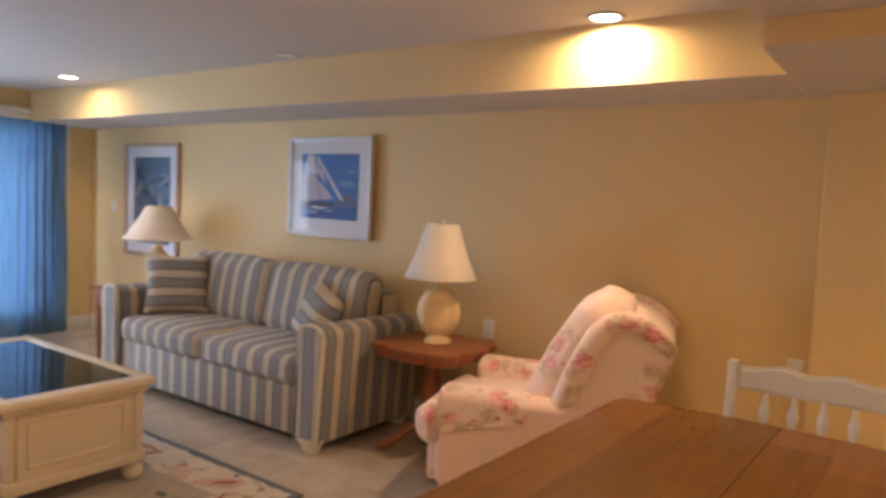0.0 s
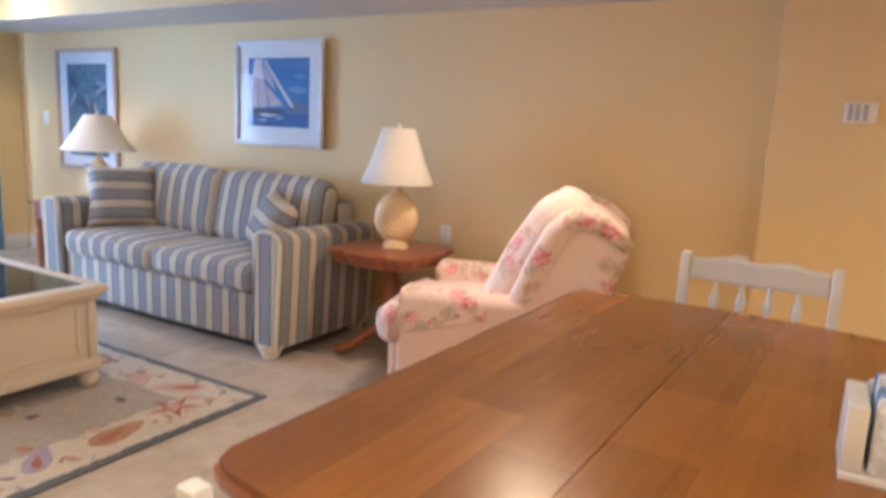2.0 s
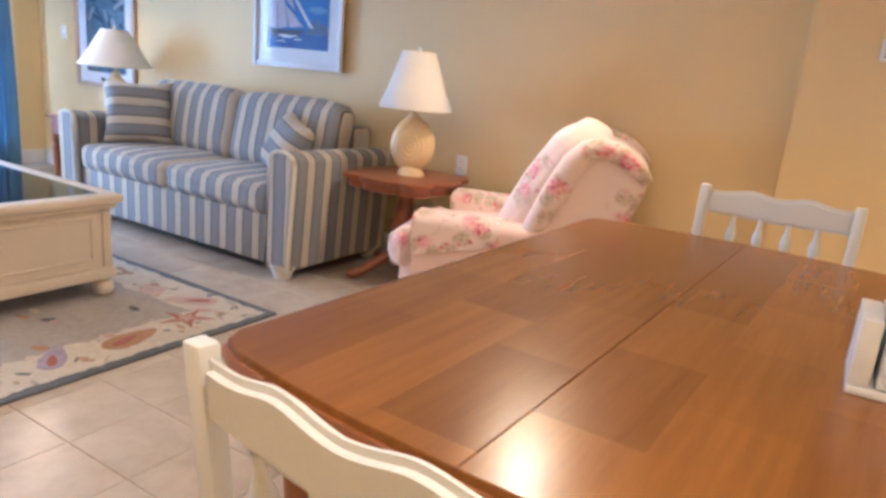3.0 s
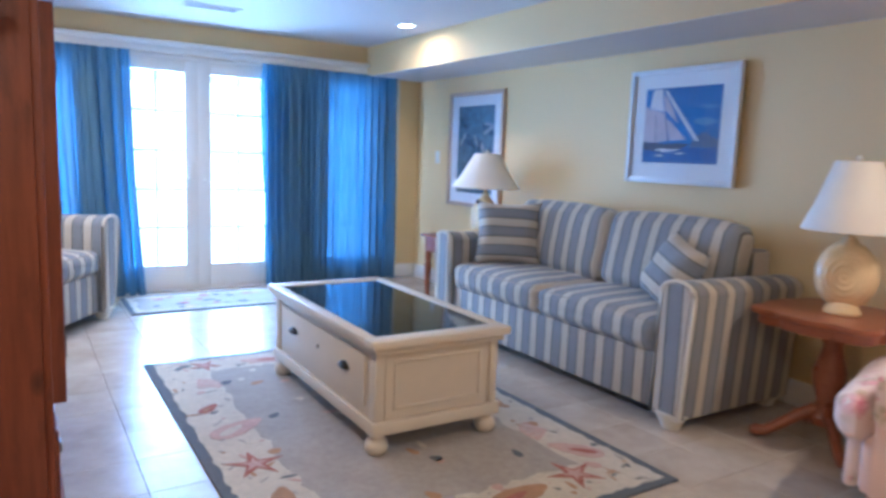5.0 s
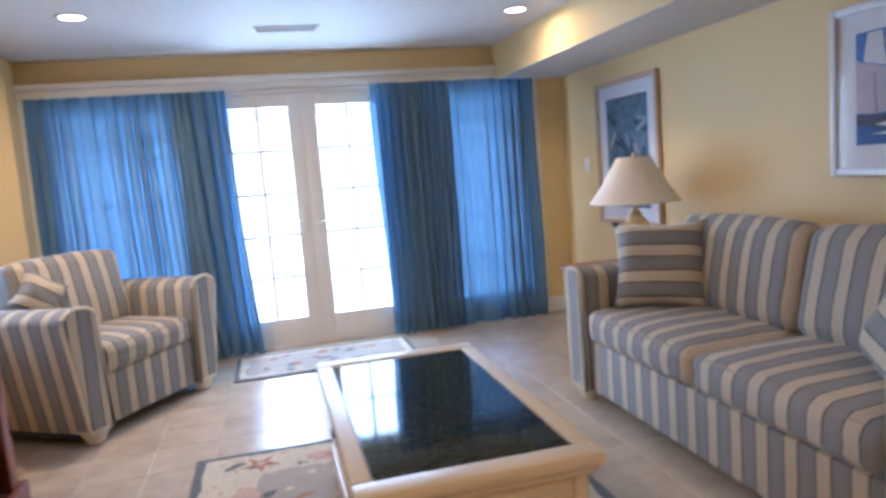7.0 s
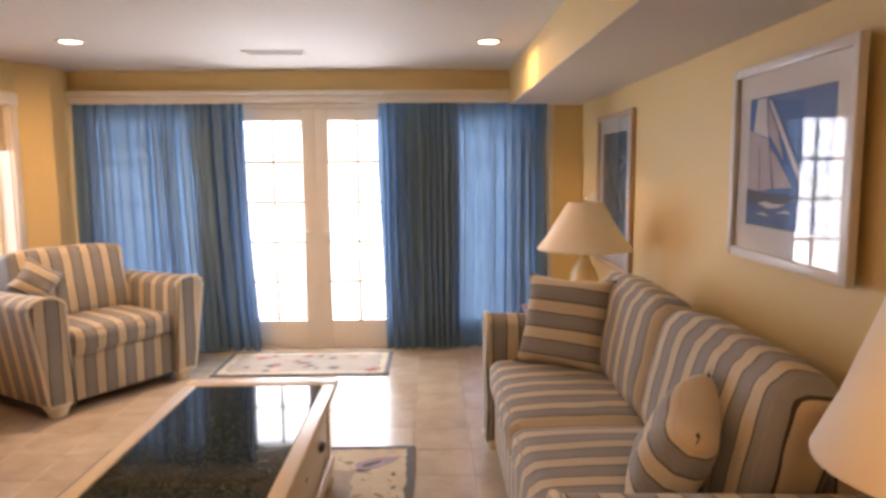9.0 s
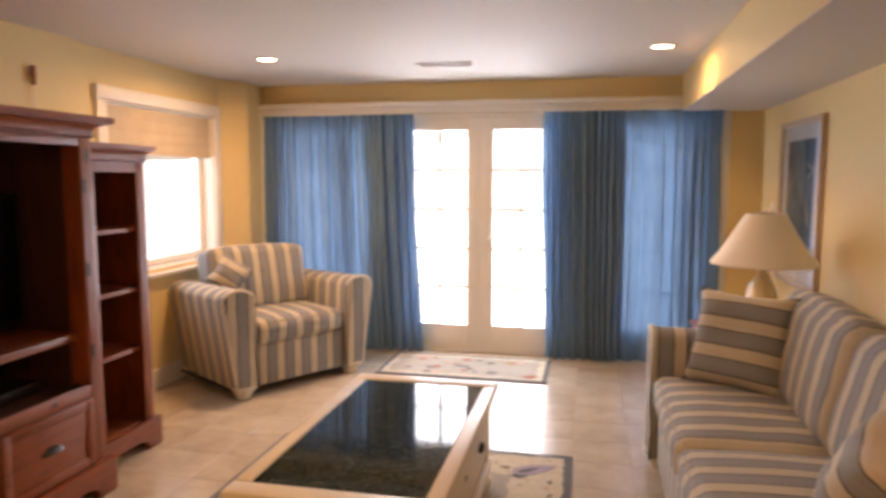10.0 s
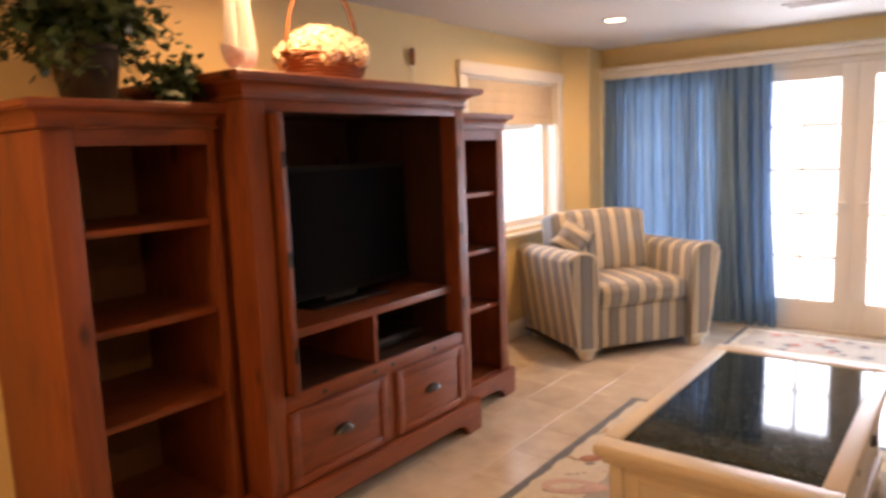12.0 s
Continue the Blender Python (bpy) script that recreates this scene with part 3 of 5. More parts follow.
for cx, cy, watts in CANS:
    can_fixture(cx, cy, CEIL, watts > 0)
# fixtures added to match the unseen dining lamps
for cx, cy, watts in ADDED_DINING_CANS:
    can_fixture(cx, cy, LOW_CEIL, True)
vent = thing("ceiling_vent", pose(1.513, 6.36, CEIL), "white slotted ceiling air vent", "air vent")
part("frame", boxes((-0.21, 0.21, -0.085, -0.06, -0.008, 0), (-0.21, 0.21, 0.06, 0.085, -0.008, 0), (-0.21, -0.185, -0.06, 0.06, -0.008, 0), (0.185, 0.21, -0.06, 0.06, -0.008, 0)), M_CEIL, vent, smooth=0)
part("backing", boxes((-0.185, 0.185, -0.06, 0.06, -0.0025, -0.0005)), M_BLACK, vent, smooth=0)
for k in range(5):
    part("slat", boxes((-0.185, 0.185, -0.052 + k * 0.024, -0.046 + k * 0.024, -0.008, -0.003)), M_CEIL, vent, smooth=0)

outlet = thing("wall_outlet", pose(X1, 2.455, 0.69), "white wall outlet plate above the side table", "outlet")
part("plate", boxes((-0.007, 0, -0.038, 0.038, -0.06, 0.06), bevel=0.003), M_PLASTIC, outlet)
for dz in (-0.022, 0.022):
    part("socket", boxes((-0.010, -0.0065, -0.016, 0.016, dz - 0.014, dz + 0.014), bevel=0.003), M_PLASTIC, outlet)
    part("slot", boxes((-0.0108, -0.0102, -0.009, -0.006, dz - 0.006, dz + 0.006), (-0.0108, -0.0102, 0.006, 0.009, dz - 0.006, dz + 0.006)), M_BLACK, outlet, smooth=0)
low_outlet = thing("wall_outlet", pose(X1, 0.725, 0.735), "white wall outlet plate behind the dining chair", "outlet")
part("plate", boxes((-0.007, 0, -0.038, 0.038, -0.06, 0.06), bevel=0.003), M_PLASTIC, low_outlet)
part("socket", boxes((-0.010, -0.0065, -0.016, 0.016, -0.03, 0.03), bevel=0.003), M_PLASTIC, low_outlet)
switch = thing("light_switch", pose(X1, 6.86, 1.28), "white light switch plate beside the patio doors", "switch")
part("plate", boxes((-0.007, 0, -0.038, 0.038, -0.06, 0.06), bevel=0.003), M_PLASTIC, switch)
part("toggle", boxes((-0.018, -0.006, -0.005, 0.005, -0.012, 0.012), bevel=0.002), M_PLASTIC, switch)
thermo = thing("thermostat", pose(3.75, 0.30, 1.505), "white wall thermostat with a slotted grille", "thermostat")
part("case", boxes((-0.03, 0, -0.065, 0.065, -0.045, 0.045), bevel=0.007), M_PLASTIC, thermo)
part("dial", lathe(bmesh.new(), [(0.0001, 0.0), (0.011, 0.0), (0.011, 0.006), (0.0001, 0.006)], 16), M_PLASTIC, thermo, at=pose(-0.03, -0.048, 0, 0, -90, 0))
for k in range(5):
    for dy in (-0.018, 0.012, 0.040):
        part("slot", boxes((-0.0312, -0.0300, dy - 0.010, dy + 0.010, -0.030 + k * 0.014, -0.024 + k * 0.014)), M_BLACK, thermo, smooth=0)


# ---- curtains ----
def curtain(name, x_out, x_in_top, x_in_bot, stack, label):
    """Pinch-pleated panel hanging from z 2.06; the stretch near the inner edge is bunched up closer."""
    nx, nz = 260, 26
    bm = bmesh.new()
    rnd = random.Random(int(abs(x_out) * 100) + 7)
    ph = rnd.random() * 6
    verts = []
    for j in range(nz + 1):
        t = j / nz
        z = 2.058 - t * (2.058 - 0.018)
        row = []
        x_in = x_in_top + (x_in_bot - x_in_top) * t ** 1.4
        for i in range(nx + 1):
            s = i / nx
            x = x_out + (x_in - x_out) * s
            bunched = max(0.0, min(1.0, (s - stack) * 12))
            turns = 11 * s + 9 * max(0.0, s - stack) + 1.0 * noise.noise(Vector((s * 6, ph, 1.0))) + 0.12 * noise.noise(Vector((s * 7, t * 1.5, ph)))
            wave = math.sin(2 * math.pi * turns + ph + 0.5 * math.sin(3 * s + 2 * t))
            pinch = 0.35 + 0.65 * min(1.0, t * 7)
            amp = (0.040 + 0.002 * bunched) * pinch * (0.75 + 0.7 * abs(noise.noise(Vector((s * 9, t * 0.8, ph + 7.0)))))
            y = 7.195 + amp * wave + 0.010 * noise.noise(Vector((s * 9, t * 1.6, ph)))
            y -= 0.018 * bunched
            x += 0.010 * t * noise.noise(Vector((s * 14, t * 2.0, ph + 4))) - (0.014 + 0.035 * abs(noise.noise(Vector((s * 16, t * 0.7, ph + 2))))) * math.sin(2 * (2 * math.pi * turns + ph + 0.5 * math.sin(3 * s + 2 * t))) * pinch
            row.append(bm.verts.new((x, y, z + (0.004 * wave if j in (0, nz) else 0))))
        verts.append(row)
    for a, b in zip(verts, verts[1:]):
        for i in range(nx):
            bm.faces.new((a[i], a[i + 1], b[i + 1], b[i]))
    ob = thing(name, Matrix(), label, "curtain", "patio door curtains")
    part("cloth", bm, M_CURTAIN, ob, smooth=180)
    for k in range(12):
        x = x_out + (x_in_top - x_out) * (k + 0.5) / 12
        part("hook", tube(bmesh.new(), [(x, 7.222, 2.05), (x, 7.226, 2.065)], 0.004, 6), M_STEEL, ob)
    part("track", boxes((min(x_out, x_in_top), max(x_out, x_in_top), 7.218, 7.236, 2.060, 2.069)), M_TRIM, ob, smooth=0)
    return ob


curtain("curtain", -0.325, 1.05, 1.138, 0.52, "blue pleated curtain drawn back beside the striped armchair")
curtain("curtain", 3.545, 2.17, 2.21, 0.55, "blue pleated curtain drawn back beside the sofa")


# ---- seating ----
def arm_outline(inner, outer, z0, z1, flare):
    """Across an upholstered arm, in local x and z: straight inside, flared outside, rounded top."""
    w, sgn = abs(outer - inner), 1 if outer > inner else -1
    pts = [(inner, z0), (outer - sgn * flare, z0)]
    cx, r = (inner + outer) / 2 + sgn * flare * 0.3, w / 2
    for k in range(9):
        a = math.pi * k / 8
        pts.append((cx + sgn * r * 0.98 * math.cos(a), z1 - r * 0.62 + r * 0.62 * math.sin(a)))
    return pts


def striped_seat(name, m, width, depth, arm_w, arm_h, seat_h, back_h, seats, label, category, flare=0.025):
    """Sofa or armchair; local front is -y, floor z = 0."""
    ob = thing(name, m, label, category)
    hw, front, back = width / 2, -depth / 2, depth / 2
    along = lambda c, n: c.x  # noqa: E731
    deep = lambda c, n: c.y if abs(n.x) > 0.3 or abs(n.z) > 0.3 else c.x * 0.6  # noqa: E731
    inner = hw - arm_w
    part("base", boxes((-inner + 0.002, inner - 0.002, front + 0.06, back - 0.10, 0.075, seat_h - 0.165), bevel=0.012), M_STRIPE, ob, stripe=along)
    part("seat_rail", boxes((-inner + 0.004, inner - 0.004, front + 0.046, front + 0.061, 0.07, seat_h - 0.175), bevel=0.006), M_STRIPE, ob, stripe=along)
    part("dust_cover", boxes((-hw + 0.05, hw - 0.05, front + 0.08, back - 0.05, 0.055, 0.072)), M_DARK, ob, smooth=0)
    part("back_frame", boxes((-inner + 0.002, inner - 0.002, back - 0.17, back, 0.07, back_h - 0.12), bevel=0.03), M_STRIPE, ob, stripe=along)
    for sgn in (-1, 1):
        bm = extrude(bmesh.new(), arm_outline(sgn * inner, sgn * hw, 0.07, arm_h, flare), "y", front + 0.012, back - 0.02, 0.012)
        for v in bm.verts:
            t = (v.co.y - front) / depth
            v.co.z -= 0.035 * max(0.0, t - 0.15) * max(0.0, (v.co.z - 0.3) / arm_h)
        arm = part("arm", bm, M_STRIPE, ob, stripe=deep)
        out = arm_outline(sgn * inner, sgn * hw, 0.07, arm_h, flare)
        mid = (sum(p[0] for p in out) / len(out), sum(p[1] for p in out) / len(out))
        shrink = [(mid[0] + (x - mid[0]) * 0.86, mid[1] + (z - mid[1]) * 0.965) for x, z in out]
        part("arm_front", extrude(bmesh.new(), shrink, "y", front, front + 0.013, 0.005), M_STRIPE, arm, "grey and cream front panel", stripe=lambda c, n, c0=sgn * (hw - arm_w / 2): 0.0385 + (c.x - c0) * 0.92)
        ring = [(x, front + 0.010, z) for x, z in out]
        part("piping", tube(bmesh.new(), ring, 0.011, 6, True), M_PIPING, arm, "cream piping")
        for y in (front + 0.06, back - 0.09):
            x = sgn * (hw - arm_w / 2 - flare * 0.4)
            bm = lathe(bmesh.new(), [(0.045, 0.0), (0.055, 0.012), (0.060, 0.03), (0.075, 0.055), (0.088, 0.075), (0.088, 0.09)], 20, (x, y, 0), (1.0, 0.8))
            part("foot", bm, M_PIPING, ob, "cream covered foot")
    cw = (2 * inner - 0.006) / seats
    for k in range(seats):
        x = -inner + 0.003 + cw * (k + 0.5)
        c = part("seat_cushion", cushion(cw - 0.006, depth - 0.20, 0.17, 0.05, 0.022, k + 1), M_STRIPE, ob, at=pose(x, front + 0.02 + (depth - 0.20) / 2, seat_h - 0.085), stripe=lambda c, n, x=x: c.x + x)
        edge = [(sx * (cw / 2 - 0.022), -(depth - 0.2) / 2 + 0.012 + abs(sx) ** 6 * 0.02, 0.068) for sx in (-1, -0.8, -0.4, 0, 0.4, 0.8, 1)]
        part("welt", tube(bmesh.new(), edge, 0.005, 6), M_WELT, c, "thin taupe welt")
        bh = back_h - seat_h + 0.03
        wide = 0.07 if seats == 1 else -0.012
        bc = cushion(cw + wide, 0.20, bh, 0.034 if seats == 1 else 0.07, 0.03, k + 5)
        part("back_cushion", bc, M_STRIPE, ob, at=pose(x - (0.045 if seats == 1 else 0.0), back - 0.265, seat_h + bh / 2 - 0.015, -11 - 2 * k, 0, 1.5 * (k - 0.5)), stripe=lambda c, n, x=x: c.x + x)
    return ob


SOFA = pose(3.325, 4.085, 0, 0, 0, -90)
striped_seat("sofa", SOFA, 2.30, 0.92, 0.20, 0.745, 0.525, 0.965, 2, "blue-grey and cream striped two-seat sofa against the wall", "sofa")
ARMCHAIR = pose(0.165, 6.27, 0, 0, 0, 57.3)
striped_seat("armchair", ARMCHAIR, 1.22, 0.88, 0.235, 0.765, 0.525, 0.96, 1, "blue-grey and cream striped armchair by the patio doors", "armchair", 0.075)


def throw_pillow(m, size, label, seed):
    ob = thing("throw_pillow", m, label, "pillow", "throw pillows")
    part("cover", pillow(size, size, 0.19, seed), M_STRIPE, ob, smooth=180, stripe=lambda c, n: c.z * 1.05 + (0.085 if seed == 8 else 0.05))


throw_pillow(pose(3.25, 4.86, 0.755, -20, 0, -36), 0.45, "striped throw pillow leaning in the sofa corner", 3)
throw_pillow(pose(3.285, 3.405, 0.70, -26, 12, -116), 0.375, "striped throw pillow tilted against the sofa arm", 8)
throw_pillow(pose(-0.07, 6.06, 0.795, -16, 36, 34), 0.25, "small striped throw pillow in the armchair corner", 11)


def rose_chair(m):
    """Wing-backed reclining chair in rose cotton; local front -y."""
    ob = thing("reclining_chair", m, "pink rose-print upholstered reclining armchair beside the side table", "armchair")
    part("base", boxes((-0.33, 0.33, -0.36, 0.36, 0.10, 0.33), bevel=0.03), M_PINK, ob)
    part("foot_board", boxes((-0.27, 0.27, -0.415, -0.365, 0.09, 0.36), bevel=0.022), M_FLORAL, ob)
    seat = cushion(0.58, 0.70, 0.19, 0.07, 0.02, 21)
    for v in seat.verts:
        v.co.x *= 1 + 0.40 * max(0.0, min(1.0, (-0.225 - v.co.y) * 25))
    part("seat_cushion", seat, M_FLORAL, ob, at=pose(0, -0.10, 0.418, 3.5))
    for sgn in (-1, 1):
        out = arm_outline(sgn * 0.27, sgn * 0.43, 0.10, 0.605, 0.03)
        arm = part("arm", extrude(bmesh.new(), out, "y", -0.315, 0.36, 0.02), M_PINK, ob)
        bm = extrude(bmesh.new(), arm_outline(sgn * 0.255, sgn * 0.445, 0.45, 0.615, 0.0), "y", -0.322, 0.10, 0.02)
        for v in bm.verts:
            if v.co.z < 0.47:
                v.co.z += 0.05 * math.sin(v.co.y * 9 + sgn)
        part("arm_cover", bm, M_FLORAL_DENSE, arm, "loose rose-print arm cover")
    # back: a thick leaning wedge with a rolled edge down both sides
    side = [(0.19, 0.34), (0.225, 0.56), (0.29, 0.77), (0.355, 0.91), (0.40, 0.975), (0.46, 1.005), (0.53, 0.985), (0.61, 0.93), (0.655, 0.875), (0.64, 0.80), (0.56, 0.58), (0.46, 0.30), (0.41, 0.14), (0.20, 0.14)]
    back = part("backrest", extrude(bmesh.new(), side, "x", -0.378, 0.378, 0.03), M_FLORAL_SPARSE, ob, "pink outer back with scattered roses", smooth=60)
    for sgn in (-1, 1):
        path = [(0.185, 0.52), (0.235, 0.65), (0.295, 0.80), (0.35, 0.915), (0.40, 0.970), (0.46, 0.990), (0.53, 0.970), (0.61, 0.912), (0.648, 0.868)]
        part("wing_roll", tube(bmesh.new(), [(sgn * 0.372, y, z) for y, z in path], [0.046, 0.052, 0.055, 0.055, 0.052, 0.049, 0.046, 0.040, 0.026], 12), M_FLORAL_DENSE, back, smooth=80)
    head = cushion(0.66, 0.26, 0.64, 0.11, 0.04, 31)
    part("back_cushion", head, M_FLORAL, ob, at=pose(0, 0.255, 0.755, -27, 0, 0))
    for x in (-0.28, 0.28):
        for y in (-0.30, 0.30):
            part("foot", lathe(bmesh.new(), [(0.022, 0), (0.03, 0.05), (0.034, 0.10)], 12, (x, y, 0)), M_SIDE, ob, "brown wooden foot")
    return ob


rose_chair(pose(3.262, 1.852, 0, 0, 0, 197) @ Matrix.Diagonal((1, 1.06, 1, 1)))


# ---- tables ----
def coffee_table():
    ob = thing("coffee_table", pose(1.772, 4.02, 0), "cream painted trunk coffee table with black stone top", "table")
    hx, hy, top = 0.355, 0.685, 0.53
    body = part("body", boxes((-0.305, 0.305, -0.625, 0.625, 0.135, 0.458), bevel=0.004), M_CREAM, ob)
    rim = bmesh.new()
    for row in ((-hx, hx, -hy, -hy + 0.092, top - 0.04, top), (-hx, hx, hy - 0.092, hy, top - 0.04, top), (-hx, -hx + 0.062, -hy + 0.092, hy - 0.092, top - 0.04, top), (hx - 0.062, hx, -hy + 0.092, hy - 0.092, top - 0.04, top)):
        box(rim, *row, bevel=0.010)
    part("top_rim", rim, M_CREAM, ob)
    part("top_moulding", boxes((-hx + 0.022, hx - 0.022, -hy + 0.022, hy - 0.022, top - 0.068, top - 0.041), bevel=0.008), M_CREAM, ob)
    part("top_backing", boxes((-hx + 0.058, hx - 0.058, -hy + 0.088, hy - 0.088, top - 0.041, top - 0.014)), M_BLACK, ob, smooth=0)
    # eight polished tiles
    ax, ay = hx - 0.064, hy - 0.094
    for i in range(2):
        for j in range(4):
            x0, x1 = -ax + i * ax, -ax + (i + 1) * ax
            y0, y1 = -ay + j * ay / 2, -ay + (j + 1) * ay / 2
            pts = [(x0 + 0.0008, y0 + 0.0008), (x1 - 0.0008, y0 + 0.0008), (x1 - 0.0008, y1 - 0.0008), (x0 + 0.0008, y1 - 0.0008)]
            part("stone_tile", extrude(bmesh.new(), pts, "z", top - 0.014, top - 0.006), M_GRANITE, ob, smooth=0)
    for sx in (-1, 1):
        for sy in (-1, 1):
            part("corner_post", boxes((sx * 0.295 - 0.022, sx * 0.295 + 0.022, sy * 0.612 - 0.026, sy * 0.612 + 0.026, 0.135, 0.461), bevel=0.006), M_CREAM, ob)
            part("bun_foot", lathe(bmesh.new(), [(0.030, 0), (0.044, 0.012), (0.052, 0.035), (0.046, 0.06), (0.030, 0.072), (0.030, 0.082), (0.045, 0.09), (0.045, 0.10)], 20, (sx * 0.285, sy * 0.60, 0.012)), M_CREAM, ob)
        # long sides: drawer front with pulls and a keyhole
        d = part("drawer", boxes((sx * 0.311 - 0.006, sx * 0.311 + 0.006, -0.53, 0.53, 0.205, 0.43), bevel=0.004), M_CREAM, ob)
        for y in (-0.33, 0.33):
            bm = bmesh.new()
            ring = []
            for k in range(9):
                a = math.pi * k / 8
                ring.append((sx * 0.320, y - 0.048 * math.cos(a), 0.325 + 0.030 * math.sin(a)))
            rows = []
            for dep, squeeze in ((0.0, 1.0), (0.012, 0.95), (0.020, 0.7), (0.022, 0.1)):
                rows.append([bm.verts.new((p[0] + sx * dep, y + (p[1] - y) * squeeze, 0.325 + (p[2] - 0.325) * squeeze)) for p in ring])
            for a, b in zip(rows, rows[1:]):
                for k in range(8):
                    bm.faces.new((a[k], a[k + 1], b[k + 1], b[k]))
            bm.faces.new([r[0] for r in rows] + [r[-1] for r in rows][::-1])
            bmesh.ops.recalc_face_normals(bm, faces=bm.faces[:])
            part("cup_pull", bm, M_IRON, d, "dark bronze cup pull")
        part("keyhole", lathe(bmesh.new(), [(0.0001, 0), (0.012, 0), (0.012, 0.004), (0.0001, 0.004)], 16), M_IRON, d, "dark bronze keyhole plate", at=pose(sx * 0.316, 0, 0.335, 0, 90 * sx, 0))
        part("base_moulding", boxes((sx * 0.318 - 0.012, sx * 0.318 + 0.012, -0.648, 0.648, 0.105, 0.165), bevel=0.008), M_CREAM, ob)
    for sy in (-1, 1):
        part("end_panel", boxes((-0.265, 0.265, sy * 0.627 - 0.004, sy * 0.627 + 0.004, 0.165, 0.455)), M_CREAM, ob, smooth=0)
        for row in ((-0.225, -0.212, 0.205, 0.425), (0.212, 0.225, 0.205, 0.425), (-0.212, 0.212, 0.205, 0.218), (-0.212, 0.212, 0.412, 0.425)):
            part("panel_bead", boxes((row[0], row[1], sy * 0.634 - 0.005, sy * 0.634 + 0.005, row[2], row[3]), bevel=0.003), M_CREAM, ob)
        part("base_moulding", boxes((-0.33, 0.33, sy * 0.642 - 0.012, sy * 0.642 + 0.012, 0.105, 0.165), bevel=0.008), M_CREAM, ob)
    part("bottom", boxes((-0.30, 0.30, -0.62, 0.62, 0.11, 0.134)), M_CREAM, ob, smooth=0)


coffee_table()


def dining_table():
    ob = thing("dining_table", pose(1.785, 0.622, 0, 0, 0, -1.5), "honey-brown veneered dining table with bowed ends and rounded corners", "table")
    hx, hy, c, bow = 0.89, 0.555, 0.065, 0.045
    for sgn in (-1, 1):
        yo = sgn * hy
        bowed = [(hx + bow * (1 - (k / 6) ** 2), sgn * (0.0006 + (hy - c - 0.0006) * k / 6)) for k in range(7)]
        pts = bowed + [(hx - c * 0.35, yo - sgn * c * 0.3), (hx - c, yo), (-hx + c, yo), (-hx + c * 0.35, yo - sgn * c * 0.3)] + [(-x, y) for x, y in reversed(bowed)]
        part("tabletop_leaf", extrude(bmesh.new(), pts if sgn > 0 else pts[::-1], "z", 0.735, 0.762, 0.0015), M_TABLE, ob, smooth=30)
        pts2 = [(x * 1.009, y * 1.013 if abs(y) > 0.01 else y) for x, y in pts]
        part("edge_moulding", extrude(bmesh.new(), pts2 if sgn > 0 else pts2[::-1], "z", 0.714, 0.7605, 0.014), M_TABLE_EDGE, ob, smooth=30)
    part("apron", boxes((-0.78, 0.78, -0.50, -0.475, 0.62, 0.711), (-0.78, 0.78, 0.475, 0.50, 0.62, 0.711), (-0.78, -0.755, -0.475, 0.475, 0.62, 0.711), (0.755, 0.78, -0.475, 0.475, 0.62, 0.711)), M_TABLE_EDGE, ob, smooth=0)
    for x in (-0.74, 0.74):
        for y in (-0.455, 0.455):
            part("leg", lathe(bmesh.new(), [(0.022, 0), (0.03, 0.03), (0.026, 0.10), (0.038, 0.38), (0.045, 0.50), (0.030, 0.53), (0.042, 0.56), (0.042, 0.711)], 16, (x, y, 0)), M_TABLE_EDGE, ob)


dining_table()


